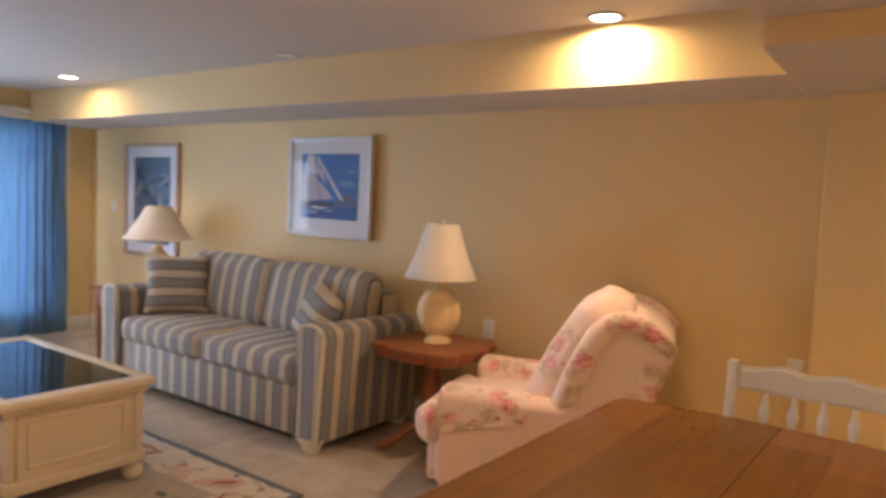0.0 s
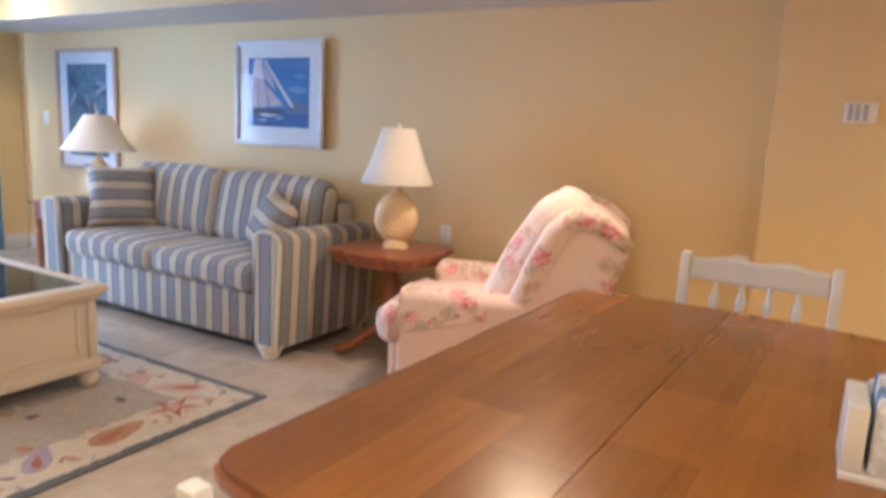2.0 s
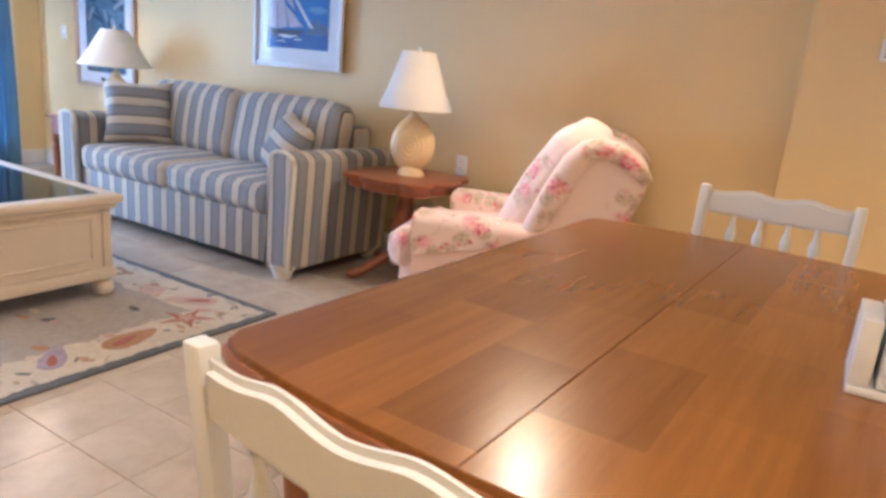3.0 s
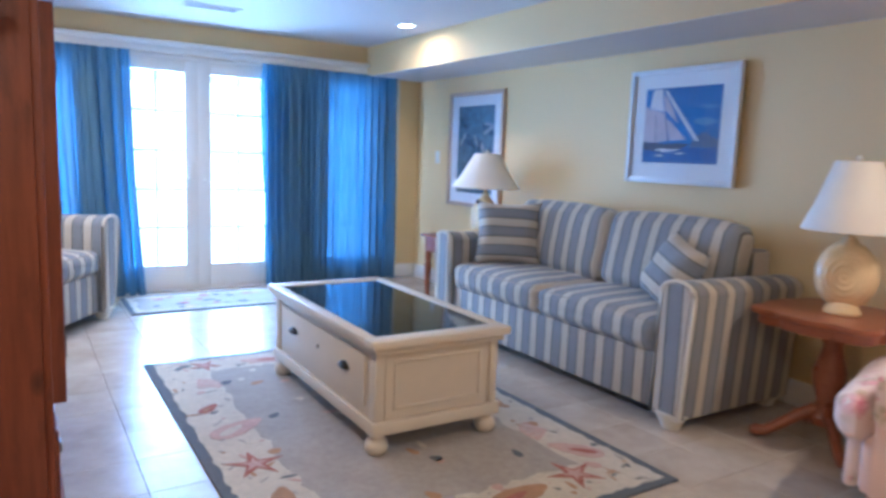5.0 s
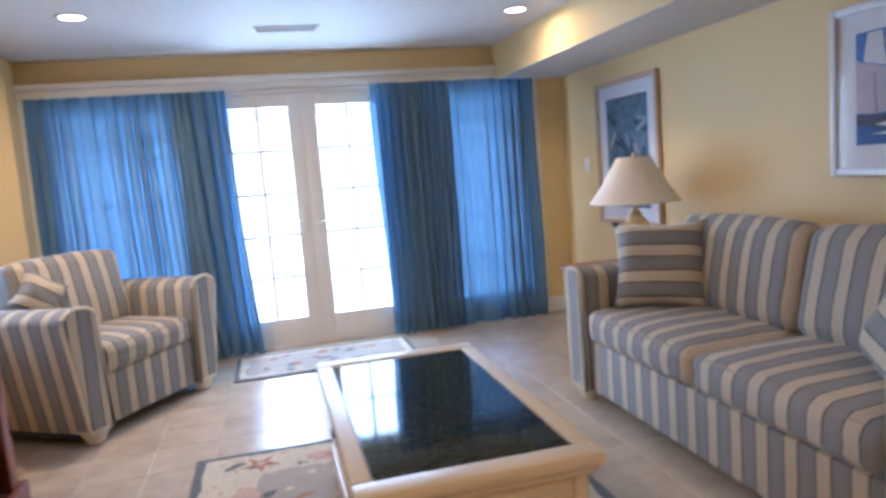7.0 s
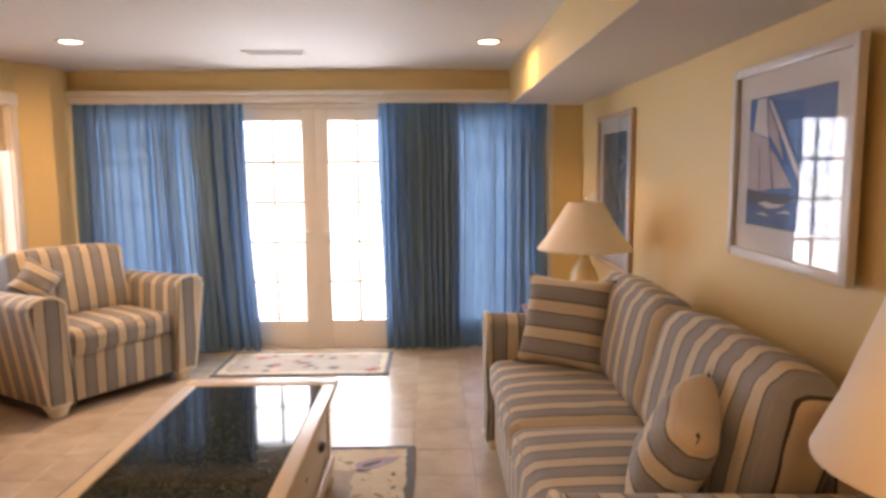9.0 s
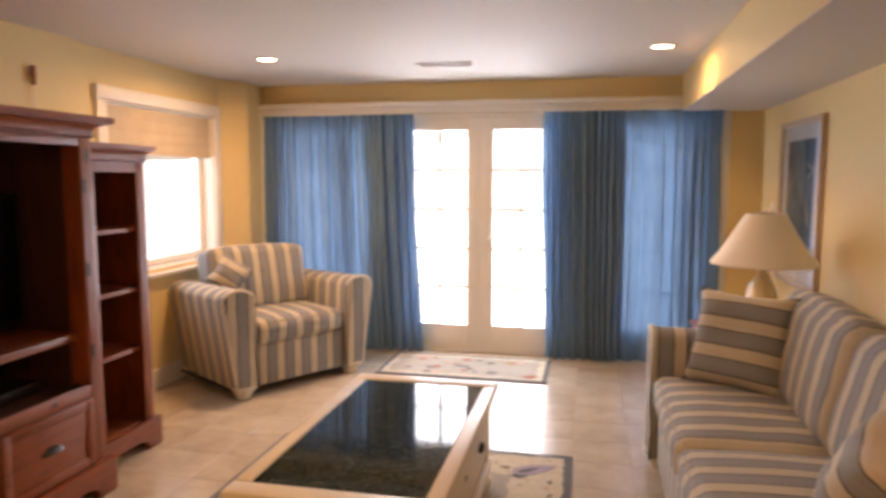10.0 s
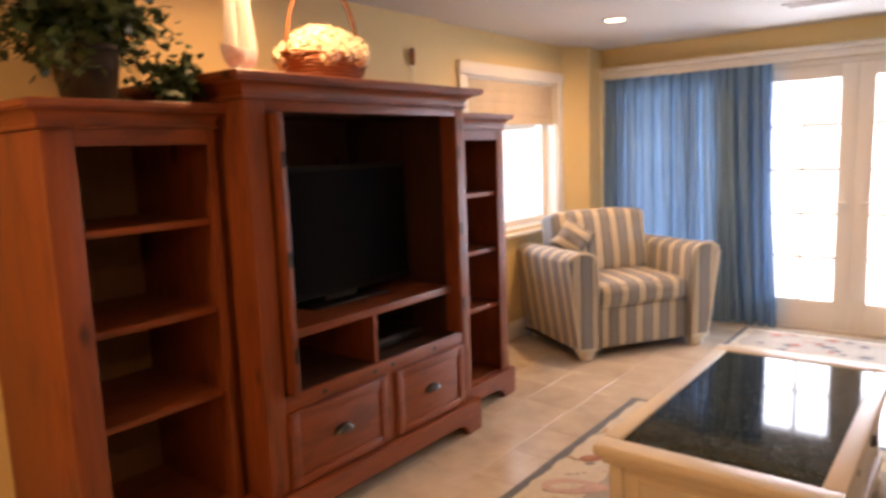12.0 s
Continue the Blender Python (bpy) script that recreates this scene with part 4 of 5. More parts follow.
def dining_chair(m, label):
    """White spindle-back chair; local front -y, back posts at y = 0.2."""
    ob = thing("dining_chair", m, label, "chair", "dining chairs")
    part("seat", boxes((-0.235, 0.235, -0.22, 0.21, 0.435, 0.465), bevel=0.010), M_WHITEWOOD, ob)
    lean = lambda z: 0.205 + 0.10 * max(0.0, z - 0.45)  # noqa: E731
    for x in (-0.262, 0.262):
        bm = boxes((x - 0.0185, x + 0.0185, -0.017, 0.017, 0.0, 0.45), (x - 0.0185, x + 0.0185, -0.017, 0.017, 0.45, 0.948), bevel=0.007)
        for v in bm.verts:
            v.co.y += lean(v.co.z)
        part("back_post", bm, M_WHITEWOOD, ob)
        part("front_leg", lathe(bmesh.new(), [(0.016, 0), (0.02, 0.05), (0.024, 0.3), (0.02, 0.36), (0.026, 0.40), (0.026, 0.436)], 12, (x * 0.86, -0.185, 0)), M_WHITEWOOD, ob)
        part("side_stretcher", tube(bmesh.new(), [(x * 0.90, -0.185, 0.18), (x * 0.96, 0.20, 0.18)], 0.010, 8), M_WHITEWOOD, ob)
    # crest rail with a waved upper edge
    n = 32
    low, high = [], []
    for k in range(n + 1):
        u = 2 * k / n - 1
        low.append((u * 0.245, 0.838 - 0.004 * math.cos(math.pi * u)))
        high.append((u * 0.245, 0.928 + 0.018 * math.exp(-((abs(u) - 0.40) / 0.24) ** 2)))
    bm = extrude(bmesh.new(), low + high[::-1], "y", -0.0145, 0.0145, 0.0115)
    for v in bm.verts:
        v.co.y += lean(v.co.z) + 0.018 * (1 - (v.co.x / 0.25) ** 2)
    part("crest_rail", bm, M_WHITEWOOD, ob, smooth=75)
    bm = boxes((-0.245, 0.245, lean(0.56) - 0.010, lean(0.56) + 0.010, 0.535, 0.585), bevel=0.005)
    part("lower_rail", bm, M_WHITEWOOD, ob)
    for k in range(4):
        x = -0.144 + 0.096 * k
        prof = [(0.008, 0.58), (0.010, 0.62), (0.019, 0.66), (0.010, 0.70), (0.010, 0.73), (0.019, 0.76), (0.019, 0.775), (0.009, 0.81), (0.008, 0.842)]
        bm = tube(bmesh.new(), [(x, lean(z) + 0.014 * (z - 0.58) / 0.22, z) for _, z in prof], [r for r, _ in prof], 10)
        part("spindle", bm, M_WHITEWOOD, ob)
    part("front_stretcher", tube(bmesh.new(), [(-0.21, -0.185, 0.22), (0, -0.185, 0.22), (0.21, -0.185, 0.22)], [0.010, 0.015, 0.010], 8), M_WHITEWOOD, ob)
    return ob


CHAIR = dining_chair(pose(2.68, 0.548, 0, 0, 0, -90) @ Matrix.Diagonal((1, 1, 0.975, 1)), "white painted spindle-back dining chair at the table's far end")
near_chair = copy_thing(CHAIR, pose(0.903, 0.64, 0, 0, 0, 86) @ Matrix.Diagonal((1, 1, 0.99, 1)))
tagged(near_chair, "white painted spindle-back dining chair at the table's near end")


def side_table():
    ob = thing("side_table", pose(3.44, 2.575, 0), "cherry pedestal side table with a scalloped top", "table")
    def outline(f):
        pts = []
        for k in range(96):
            a = 2 * math.pi * k / 96
            sq = 1 / (abs(math.cos(a)) ** 4 + abs(math.sin(a)) ** 4) ** 0.25
            r = 0.318 * sq * (1 - 0.10 * math.exp(-abs((math.degrees(a) % 90 - 26) / 7) ** 1.4) - 0.10 * math.exp(-abs((math.degrees(a) % 90 - 64) / 7) ** 1.4))
            pts.append((f * r * math.cos(a), f * r * math.sin(a)))
        return pts
    part("tabletop", extrude(bmesh.new(), outline(1.0), "z", 0.617, 0.642, 0.007), M_SIDE, ob, smooth=50)
    part("apron", extrude(bmesh.new(), outline(0.90), "z", 0.567, 0.616, 0.006), M_SIDE, ob, smooth=50)
    part("pedestal", lathe(bmesh.new(), [(0.06, 0.10), (0.075, 0.14), (0.05, 0.19), (0.045, 0.22), (0.07, 0.30), (0.075, 0.36), (0.05, 0.44), (0.042, 0.48), (0.06, 0.54), (0.065, 0.566)], 24), M_SIDE, ob)
    for k in range(4):
        a = radians(45 + 90 * k)
        prof = [(0.04, 0.17, 0.034), (0.12, 0.13, 0.030), (0.20, 0.07, 0.026), (0.26, 0.034, 0.027), (0.30, 0.034, 0.030), (0.325, 0.034, 0.018)]
        part("claw_leg", tube(bmesh.new(), [(r * math.cos(a), r * math.sin(a), z) for r, z, _ in prof], [w for *_, w in prof], 10), M_SIDE, ob)


side_table()


def leg_table():
    ob = thing("end_table", pose(3.47, 5.68, 0), "cherry end table with a small drawer beyond the sofa", "table")
    part("tabletop", boxes((-0.29, 0.30, -0.33, 0.33, 0.60, 0.622), bevel=0.007), M_SIDE, ob)
    part("apron", boxes((-0.255, 0.27, -0.30, 0.30, 0.475, 0.599)), M_SIDE, ob, smooth=0)
    d = part("drawer", boxes((-0.268, -0.256, -0.24, 0.24, 0.49, 0.588), bevel=0.003), M_SIDE, ob)
    part("knob", lathe(bmesh.new(), [(0.006, 0), (0.006, 0.012), (0.014, 0.018), (0.012, 0.026), (0.0001, 0.028)], 14), M_IRON, d, "dark round knob", at=pose(-0.268, 0, 0.54, 0, -90, 0))
    for x in (-0.235, 0.25):
        for y in (-0.275, 0.275):
            part("leg", lathe(bmesh.new(), [(0.014, 0), (0.020, 0.02), (0.018, 0.05), (0.030, 0.30), (0.032, 0.36), (0.020, 0.385), (0.030, 0.41), (0.030, 0.476)], 16, (x, y, 0)), M_SIDE, ob)


leg_table()


def table_lamp(m, body, top, r_low, r_top, z_low, z_top, label):
    ob = thing("table_lamp", m, label, "lamp", "table lamps")
    part("ceramic_body", body, M_CERAMIC, ob, smooth=80)
    part("stem", lathe(bmesh.new(), [(0.012, top), (0.012, z_low + 0.03), (0.018, z_low + 0.035), (0.018, z_low + 0.09), (0.006, z_low + 0.10), (0.006, z_top - 0.01)], 14), M_BRASS, ob, "brass stem and socket")
    bm = bmesh.new()
    n = 48
    prof = [(r_low, z_low), (r_low + 0.002, z_low + 0.008), (r_low * 0.62 + r_top * 0.38, z_low + 0.35 * (z_top - z_low)), (r_top, z_top), (r_top - 0.004, z_top), (r_low * 0.62 + r_top * 0.38 - 0.004, z_low + 0.35 * (z_top - z_low)), (r_low - 0.004, z_low)]
    rings = [[bm.verts.new((r * math.cos(2 * math.pi * k / n), r * math.sin(2 * math.pi * k / n), z)) for k in range(n)] for r, z in prof]
    for a, b in zip(rings, rings[1:] + rings[:1]):
        for k in range(n):
            bm.faces.new((a[k], a[(k + 1) % n], b[(k + 1) % n], b[k]))
    bmesh.ops.recalc_face_normals(bm, faces=bm.faces[:])
    part("shade", bm, M_SHADE, ob, "ivory cone lamp shade")
    spider = bmesh.new()
    for a in (0, 120, 240):
        tube(spider, [(0, 0, z_top - 0.008), ((r_top - 0.004) * math.cos(radians(a)), (r_top - 0.004) * math.sin(radians(a)), z_top - 0.006)], 0.0025, 6)
    part("spider", spider, M_BRASS, ob)
    part("finial", lathe(bmesh.new(), [(0.006, z_top - 0.012), (0.006, z_top), (0.013, z_top + 0.010), (0.008, z_top + 0.022), (0.0001, z_top + 0.028)], 14), M_SHADE, ob)
    return ob


def moon_body():
    """A flattened disc vase standing on a short round foot, with ringed faces towards local -x and +x."""
    bm = bmesh.new()
    rings, n = 22, 48
    hy, hz, cz, thick = 0.132, 0.158, 0.180, 0.080
    for sgn in (-1, 1):
        grid = []
        for i in range(rings + 1):
            q = i / rings
            dome = (1 - q ** 3.2) ** 0.6 if q < 1 else 0.0
            ridge = 0.0035 * math.cos(q * 34) * (1 - q) ** 0.4 if q < 0.8 else 0.0
            grid.append([bm.verts.new((sgn * (thick * dome + ridge), hy * q * math.cos(2 * math.pi * k / n), cz + hz * q * math.sin(2 * math.pi * k / n))) for k in range(n)])
        for a, b in zip(grid, grid[1:]):
            for k in range(n):
                bm.faces.new((a[k], a[(k + 1) % n], b[(k + 1) % n], b[k]))
    bmesh.ops.remove_doubles(bm, verts=bm.verts[:], dist=0.0004)
    bmesh.ops.recalc_face_normals(bm, faces=bm.faces[:])
    lathe(bm, [(0.0001, 0.0), (0.078, 0.0), (0.081, 0.010), (0.076, 0.022), (0.064, 0.045), (0.050, 0.080)], 32)
    lathe(bm, [(0.046, 0.312), (0.036, 0.338), (0.030, 0.348), (0.030, 0.360), (0.0001, 0.360)], 28)
    return bm


table_lamp(pose(3.44, 2.555, 0.642, 0, 0, 24), moon_body(), 0.36, 0.207, 0.095, 0.385, 0.70, "cream ringed ceramic disc lamp with ivory shade on the side table")
table_lamp(pose(3.486, 5.50, 0.622, 0, 0, -4) @ Matrix.Diagonal((1, 1, 1.06, 1)), moon_body(), 0.36, 0.275, 0.10, 0.40, 0.665, "cream ringed ceramic disc lamp with wide ivory shade beyond the sofa")


# ---- media cabinet: a tall centre unit between two open towers ----
def cornice(bm, x0, x1, y0, y1, z0, z1, out):
    """A coved crown round three sides: a bead, a hollow curve and a flat lip."""
    h = z1 - z0
    profile = [(0.004, 0.0), (0.010, 0.03), (0.010, 0.12), (0.004, 0.16)]
    profile += [(0.004 + (out * 0.86 - 0.004) * (1 - math.cos(0.5 * math.pi * k / 6)), 0.16 + 0.50 * math.sin(0.5 * math.pi * k / 6)) for k in range(1, 7)]
    profile += [(out * 0.88, 0.72), (out, 0.75), (out, 0.95), (out - 0.004, 1.0)]
    rows = []
    for f, t in profile:
        z = z0 + h * t
        rows.append([bm.verts.new(p) for p in ((x0, y0 - f, z), (x1 + f, y0 - f, z), (x1 + f, y1 + f, z), (x0, y1 + f, z))])
    for a, b in zip(rows, rows[1:]):
        for k in range(4):
            bm.faces.new((a[k], a[(k + 1) % 4], b[(k + 1) % 4], b[k]))
    bm.faces.new(rows[0][::-1]), bm.faces.new(rows[-1])
    bmesh.ops.recalc_face_normals(bm, faces=bm.faces[:])
    return bm


def bracket_base(bm, x, y0, y1, h, t=0.02):
    """A plinth board facing +x with bracket feet: the lower edge is cut out in the middle."""
    w = y1 - y0
    pts = [(y0, 0), (y0 + 0.12, 0), (y0 + 0.14, h * 0.28), (y0 + 0.19, h * 0.40), (y1 - 0.19, h * 0.40), (y1 - 0.14, h * 0.28), (y1 - 0.12, 0), (y1, 0), (y1, h), (y0, h)]
    return extrude(bm, pts, "x", x - t, x, 0.004)


def cup_pull(parent, x, y, z):
    bm = bmesh.new()
    rows = []
    for dep, squeeze in ((0.0, 1.0), (0.014, 0.96), (0.024, 0.72), (0.027, 0.1)):
        rows.append([bm.verts.new((x + dep, y - 0.055 * squeeze * math.cos(math.pi * k / 8), z - 0.012 + 0.034 * squeeze * math.sin(math.pi * k / 8))) for k in range(9)])
    for a, b in zip(rows, rows[1:]):
        for k in range(8):
            bm.faces.new((a[k], a[k + 1], b[k + 1], b[k]))
    bm.faces.new([r[0] for r in rows] + [r[-1] for r in rows][::-1])
    bmesh.ops.recalc_face_normals(bm, faces=bm.faces[:])
    part("cup_pull", bm, M_STEEL, parent, "pewter cup pull")


BACK_X = X0 + 0.056


def centre_unit():
    ob = thing("media_cabinet", Matrix(), "red-brown stained pine television cabinet with open pocket doors", "cabinet")
    fx, ya, yb, top = 0.27, 2.925, 4.255, 1.70
    part("side_panel", boxes((BACK_X, fx - 0.02, ya, ya + 0.025, 0.10, top), bevel=0.002), M_CHERRY, ob, smooth=30)
    part("side_panel", boxes((BACK_X, fx - 0.02, yb - 0.025, yb, 0.10, top), bevel=0.002), M_CHERRY, ob, smooth=30)
    part("back_panel", boxes((BACK_X, BACK_X + 0.012, ya + 0.025, yb - 0.025, 0.10, top)), M_CHERRY_SHADED, ob, smooth=0)
    part("top_panel", boxes((BACK_X, fx - 0.02, ya + 0.0255, yb - 0.0255, top - 0.025, top)), M_CHERRY_SHADED, ob, smooth=0)
    part("front_stile", boxes((fx - 0.02, fx, ya, ya + 0.095, 0.13, top), bevel=0.003), M_CHERRY, ob, smooth=30)
    part("front_stile", boxes((fx - 0.02, fx, yb - 0.075, yb, 0.13, top), bevel=0.003), M_CHERRY, ob, smooth=30)
    part("top_rail", boxes((fx - 0.02, fx, ya + 0.0955, yb - 0.0755, 1.66, top), bevel=0.003), M_CHERRY_Y, ob, smooth=30)
    part("middle_rail", boxes((fx - 0.02, fx, ya + 0.0955, yb - 0.0755, 0.49, 0.555), bevel=0.003), M_CHERRY_Y, ob, smooth=30)
    part("lower_deck", boxes((BACK_X + 0.013, fx - 0.021, ya + 0.026, yb - 0.026, 0.535, 0.555)), M_CHERRY_SHADED, ob, smooth=0)
    part("television_shelf", boxes((BACK_X + 0.013, fx - 0.005, ya + 0.159, yb - 0.139, 0.775, 0.81), bevel=0.003), M_CHERRY_Y, ob, smooth=30)
    part("divider", boxes((BACK_X + 0.02, fx - 0.015, 3.545, 3.565, 0.556, 0.774)), M_CHERRY, ob, smooth=0)
    part("inner_panel", boxes((BACK_X + 0.013, fx - 0.055, ya + 0.146, ya + 0.158, 0.556, 1.659)), M_CHERRY_SHADED, ob, smooth=0)
    part("inner_panel", boxes((BACK_X + 0.013, fx - 0.055, yb - 0.138, yb - 0.126, 0.556, 1.659)), M_CHERRY_SHADED, ob, smooth=0)
    for y0, y1 in ((ya + 0.112, ya + 0.144), (yb - 0.124, yb - 0.094)):
        d = part("pocket_door", boxes((fx - 0.36, fx + 0.038, y0, y1, 0.560, 1.655), bevel=0.004), M_CHERRY, ob, "open door slid back into the cabinet", smooth=30)
        for z in (0.72, 1.10, 1.48):
            part("hinge", boxes((fx + 0.039, fx + 0.041, y0 + 0.010, y1 - 0.004, z - 0.03, z + 0.03)), M_IRON, d, smooth=0)
    part("drawer_rail", boxes((fx - 0.02, fx, 3.590, 3.645, 0.165, 0.4895)), M_CHERRY, ob, smooth=0)
    for y0, y1 in ((3.0205, 3.5895), (3.6455, 4.1790)):
        d = part("drawer", boxes((fx - 0.018, fx + 0.006, y0, y1, 0.168, 0.487), bevel=0.003), M_CHERRY_Y, ob, smooth=30)
        frame_rows = ((y0 + 0.004, y0 + 0.05, 0.172, 0.483), (y1 - 0.05, y1 - 0.004, 0.172, 0.483), (y0 + 0.05, y1 - 0.05, 0.172, 0.215), (y0 + 0.05, y1 - 0.05, 0.440, 0.483))
        for a, b, c, e in frame_rows:
            part("drawer_moulding", boxes((fx + 0.0062, fx + 0.014, a, b, c, e), bevel=0.004), M_CHERRY_Y, d, smooth=30)
        cup_pull(d, fx + 0.0065, (y0 + y1) / 2, 0.335)
    for y in (3.22, 3.52, 3.64, 3.95):
        part("knob_hole", lathe(bmesh.new(), [(0.0001, 0), (0.011, 0), (0.011, 0.0015), (0.0001, 0.0015)], 14), M_BLACK, ob, at=pose(fx, y, 0.523, 0, 90, 0))
    base = bracket_base(bmesh.new(), fx + 0.035, ya - 0.03, yb + 0.03, 0.165, 0.034)
    part("plinth", base, M_CHERRY_Y, ob, smooth=30)
    for y in (ya - 0.03, yb + 0.005):
        part("plinth_side", boxes((BACK_X, fx + 0.0005, y, y + 0.025, 0, 0.164)), M_CHERRY, ob, smooth=0)
    part("bottom_panel", boxes((BACK_X, fx - 0.021, ya + 0.026, yb - 0.026, 0.10, 0.125)), M_CHERRY_SHADED, ob, smooth=0)
    part("crown", cornice(bmesh.new(), BACK_X, fx, ya, yb, top + 0.0005, 1.795, 0.075), M_CHERRY_Y, ob, smooth=30)


def tower(ya, yb, stile_a, stile_b, shelves, label):
    ob = thing("bookcase_tower", Matrix(), label, "bookcase", "bookcase towers")
    fx, top = 0.13, 1.60
    for y in (ya, yb - 0.025):
        part("side_panel", boxes((BACK_X, fx - 0.02, y, y + 0.025, 0.10, top), bevel=0.002), M_CHERRY, ob, smooth=30)
    part("back_panel", boxes((BACK_X, BACK_X + 0.012, ya + 0.025, yb - 0.025, 0.10, top)), M_PLYBACK, ob, "ochre plywood back", smooth=0)
    part("front_stile", boxes((fx - 0.02, fx, ya, ya + stile_a, 0.13, top), bevel=0.003), M_CHERRY, ob, smooth=30)
    part("front_stile", boxes((fx - 0.02, fx, yb - stile_b, yb, 0.13, top), bevel=0.003), M_CHERRY, ob, smooth=30)
    part("top_rail", boxes((fx - 0.02, fx, ya + stile_a + 0.0005, yb - stile_b - 0.0005, 1.545, top)), M_CHERRY_Y, ob, smooth=0)
    for z in (0.16, *shelves):
        part("shelf", boxes((BACK_X + 0.013, fx - 0.021 if z < 0.2 else fx - 0.03, ya + 0.026, yb - 0.026, z - 0.024, z), bevel=0.002), M_CHERRY_Y, ob, smooth=30)
    part("top_panel", boxes((BACK_X, fx - 0.021, ya + 0.026, yb - 0.026, top - 0.024, top)), M_CHERRY_SHADED, ob, smooth=0)
    part("plinth", bracket_base(bmesh.new(), fx + 0.03, ya - 0.028, yb + 0.028, 0.16, 0.029), M_CHERRY_Y, ob, smooth=30)
    for y in (ya - 0.028, yb + 0.004):
        part("plinth_side", boxes((BACK_X, fx + 0.0005, y, y + 0.024, 0, 0.159)), M_CHERRY, ob, smooth=0)
    part("crown", cornice(bmesh.new(), BACK_X, fx, ya, yb, top + 0.0005, 1.69, 0.045), M_CHERRY_Y, ob, smooth=30)


centre_unit()
tower(2.288, 2.893, 0.10, 0.034, (0.605, 0.935, 1.272), "red-brown stained pine bookcase tower with empty shelves")
tower(4.335, 4.835, 0.10, 0.075, (0.582, 0.916, 1.248), "narrow red-brown pine bookcase tower with empty shelves")

tv = thing("television", pose(0.0, 3.60, 0.811), "black flat television switched off on the cabinet shelf", "television")
part("casing", boxes((-0.05, 0.03, -0.465, 0.465, 0.04, 0.635), bevel=0.008), M_TVCASE, tv)
part("screen", boxes((0.0305, 0.034, -0.44, 0.44, 0.075, 0.61)), M_SCREEN, tv, smooth=0)
part("stand_neck", boxes((-0.03, 0.0, -0.10, 0.10, 0.012, 0.0495)), M_BLACK, tv, smooth=0)
part("stand_foot", boxes((-0.11, 0.09, -0.24, 0.24, 0, 0.012), bevel=0.004), M_BLACK, tv)
player = thing("disc_player", pose(0.02, 3.83, 0.5555), "black disc player in the lower cabinet bay", "disc player")
part("case", boxes((-0.14, 0.12, -0.19, 0.19, 0.004, 0.05), bevel=0.003), M_BLACK, player)
part("tray", boxes((0.1205, 0.1225, -0.14, 0.02, 0.028, 0.042)), M_STEEL, player, smooth=0)
for y in (0.06, 0.09, 0.12):
    part("button", boxes((0.1205, 0.124, y - 0.008, y + 0.008, 0.016, 0.024)), M_STEEL, player, smooth=0)


# ---- ornaments on the cabinet ----
def leaf_mesh():
    bm = bmesh.new()
    pts = [(0, 0), (0.30, 0.12), (0.52, 0.02), (0.42, 0.38), (0.50, 0.62), (0.22, 0.60), (0, 1.0), (-0.22, 0.60), (-0.50, 0.62), (-0.42, 0.38), (-0.52, 0.02), (-0.30, 0.12)]
    mid = bm.verts.new((0, 0.35, 0.06))
    ring = [bm.verts.new((x, y, -0.05 * abs(x))) for x, y in pts]
    for k in range(len(ring)):
        bm.faces.new((mid, ring[k], ring[(k + 1) % len(ring)]))
    return bm


def ivy(m, r, pot_r, pot_h, n, trail, label, seed):
    ob = thing("potted_ivy", m, label, "plant")
    part("pot", lathe(bmesh.new(), [(pot_r * 0.72, 0), (pot_r, pot_h), (pot_r * 1.06, pot_h), (pot_r * 1.06, pot_h - 0.02), (pot_r * 0.9, pot_h - 0.02), (0.0001, pot_h - 0.02)], 24), M_POT, ob, "dark round pot")
    rnd = random.Random(seed)
    stems, leaves = bmesh.new(), bmesh.new()
    one = leaf_mesh()
    one.verts.index_update()
    shape = [(v.co.copy()) for v in one.verts]
    faces = [[v.index for v in f.verts] for f in one.faces]
    one.free()
    for _ in range(n):
        a, lift, reach = rnd.uniform(0, 2 * math.pi), rnd.uniform(0.15, 1.0), rnd.uniform(0.35, 1.0) * r
        droop = rnd.uniform(0.0, trail)
        pts = []
        for k in range(6):
            t = k / 5
            pts.append(Vector((math.cos(a) * reach * t, math.sin(a) * reach * t, pot_h - 0.01 + lift * r * 1.05 * math.sin(1.9 * t) - droop * t * t)))
        pts = [p for p in pts if p.z > 0.012] or pts[:1]
        if len(pts) > 1:
            tube(stems, pts, 0.0025, 4)
        for p in pts[1:]:
            for _ in range(4):
                q = p + Vector((rnd.gauss(0, 0.022), rnd.gauss(0, 0.022), rnd.gauss(0, 0.020)))
                if q.z < 0.012:
                    continue
                size = rnd.uniform(0.024, 0.046)
                turn_m = Matrix.Translation(q) @ Euler((rnd.uniform(-1.2, 1.2), rnd.uniform(-1.0, 1.0), rnd.uniform(0, 6.28))).to_matrix().to_4x4() @ Matrix.Scale(size, 4)
                vs = [leaves.verts.new(turn_m @ c) for c in shape]
                for f in faces:
                    leaves.faces.new([vs[i] for i in f])
    tagged(part("vine", stems, M_LEAF, ob), kind="stuff")
    tagged(part("foliage", leaves, M_LEAF, ob, "dark green ivy leaves", smooth=0), kind="stuff")
    return ob


ivy(pose(-0.03, 2.525, 1.6905), 0.30, 0.115, 0.19, 100, 0.22, "bushy dark green ivy in a dark pot on the bookcase tower", 5)
ivy(pose(0.02, 2.83, 1.6905), 0.11, 0.05, 0.09, 16, 0.12, "small trailing ivy in a dark pot on the bookcase tower", 9)

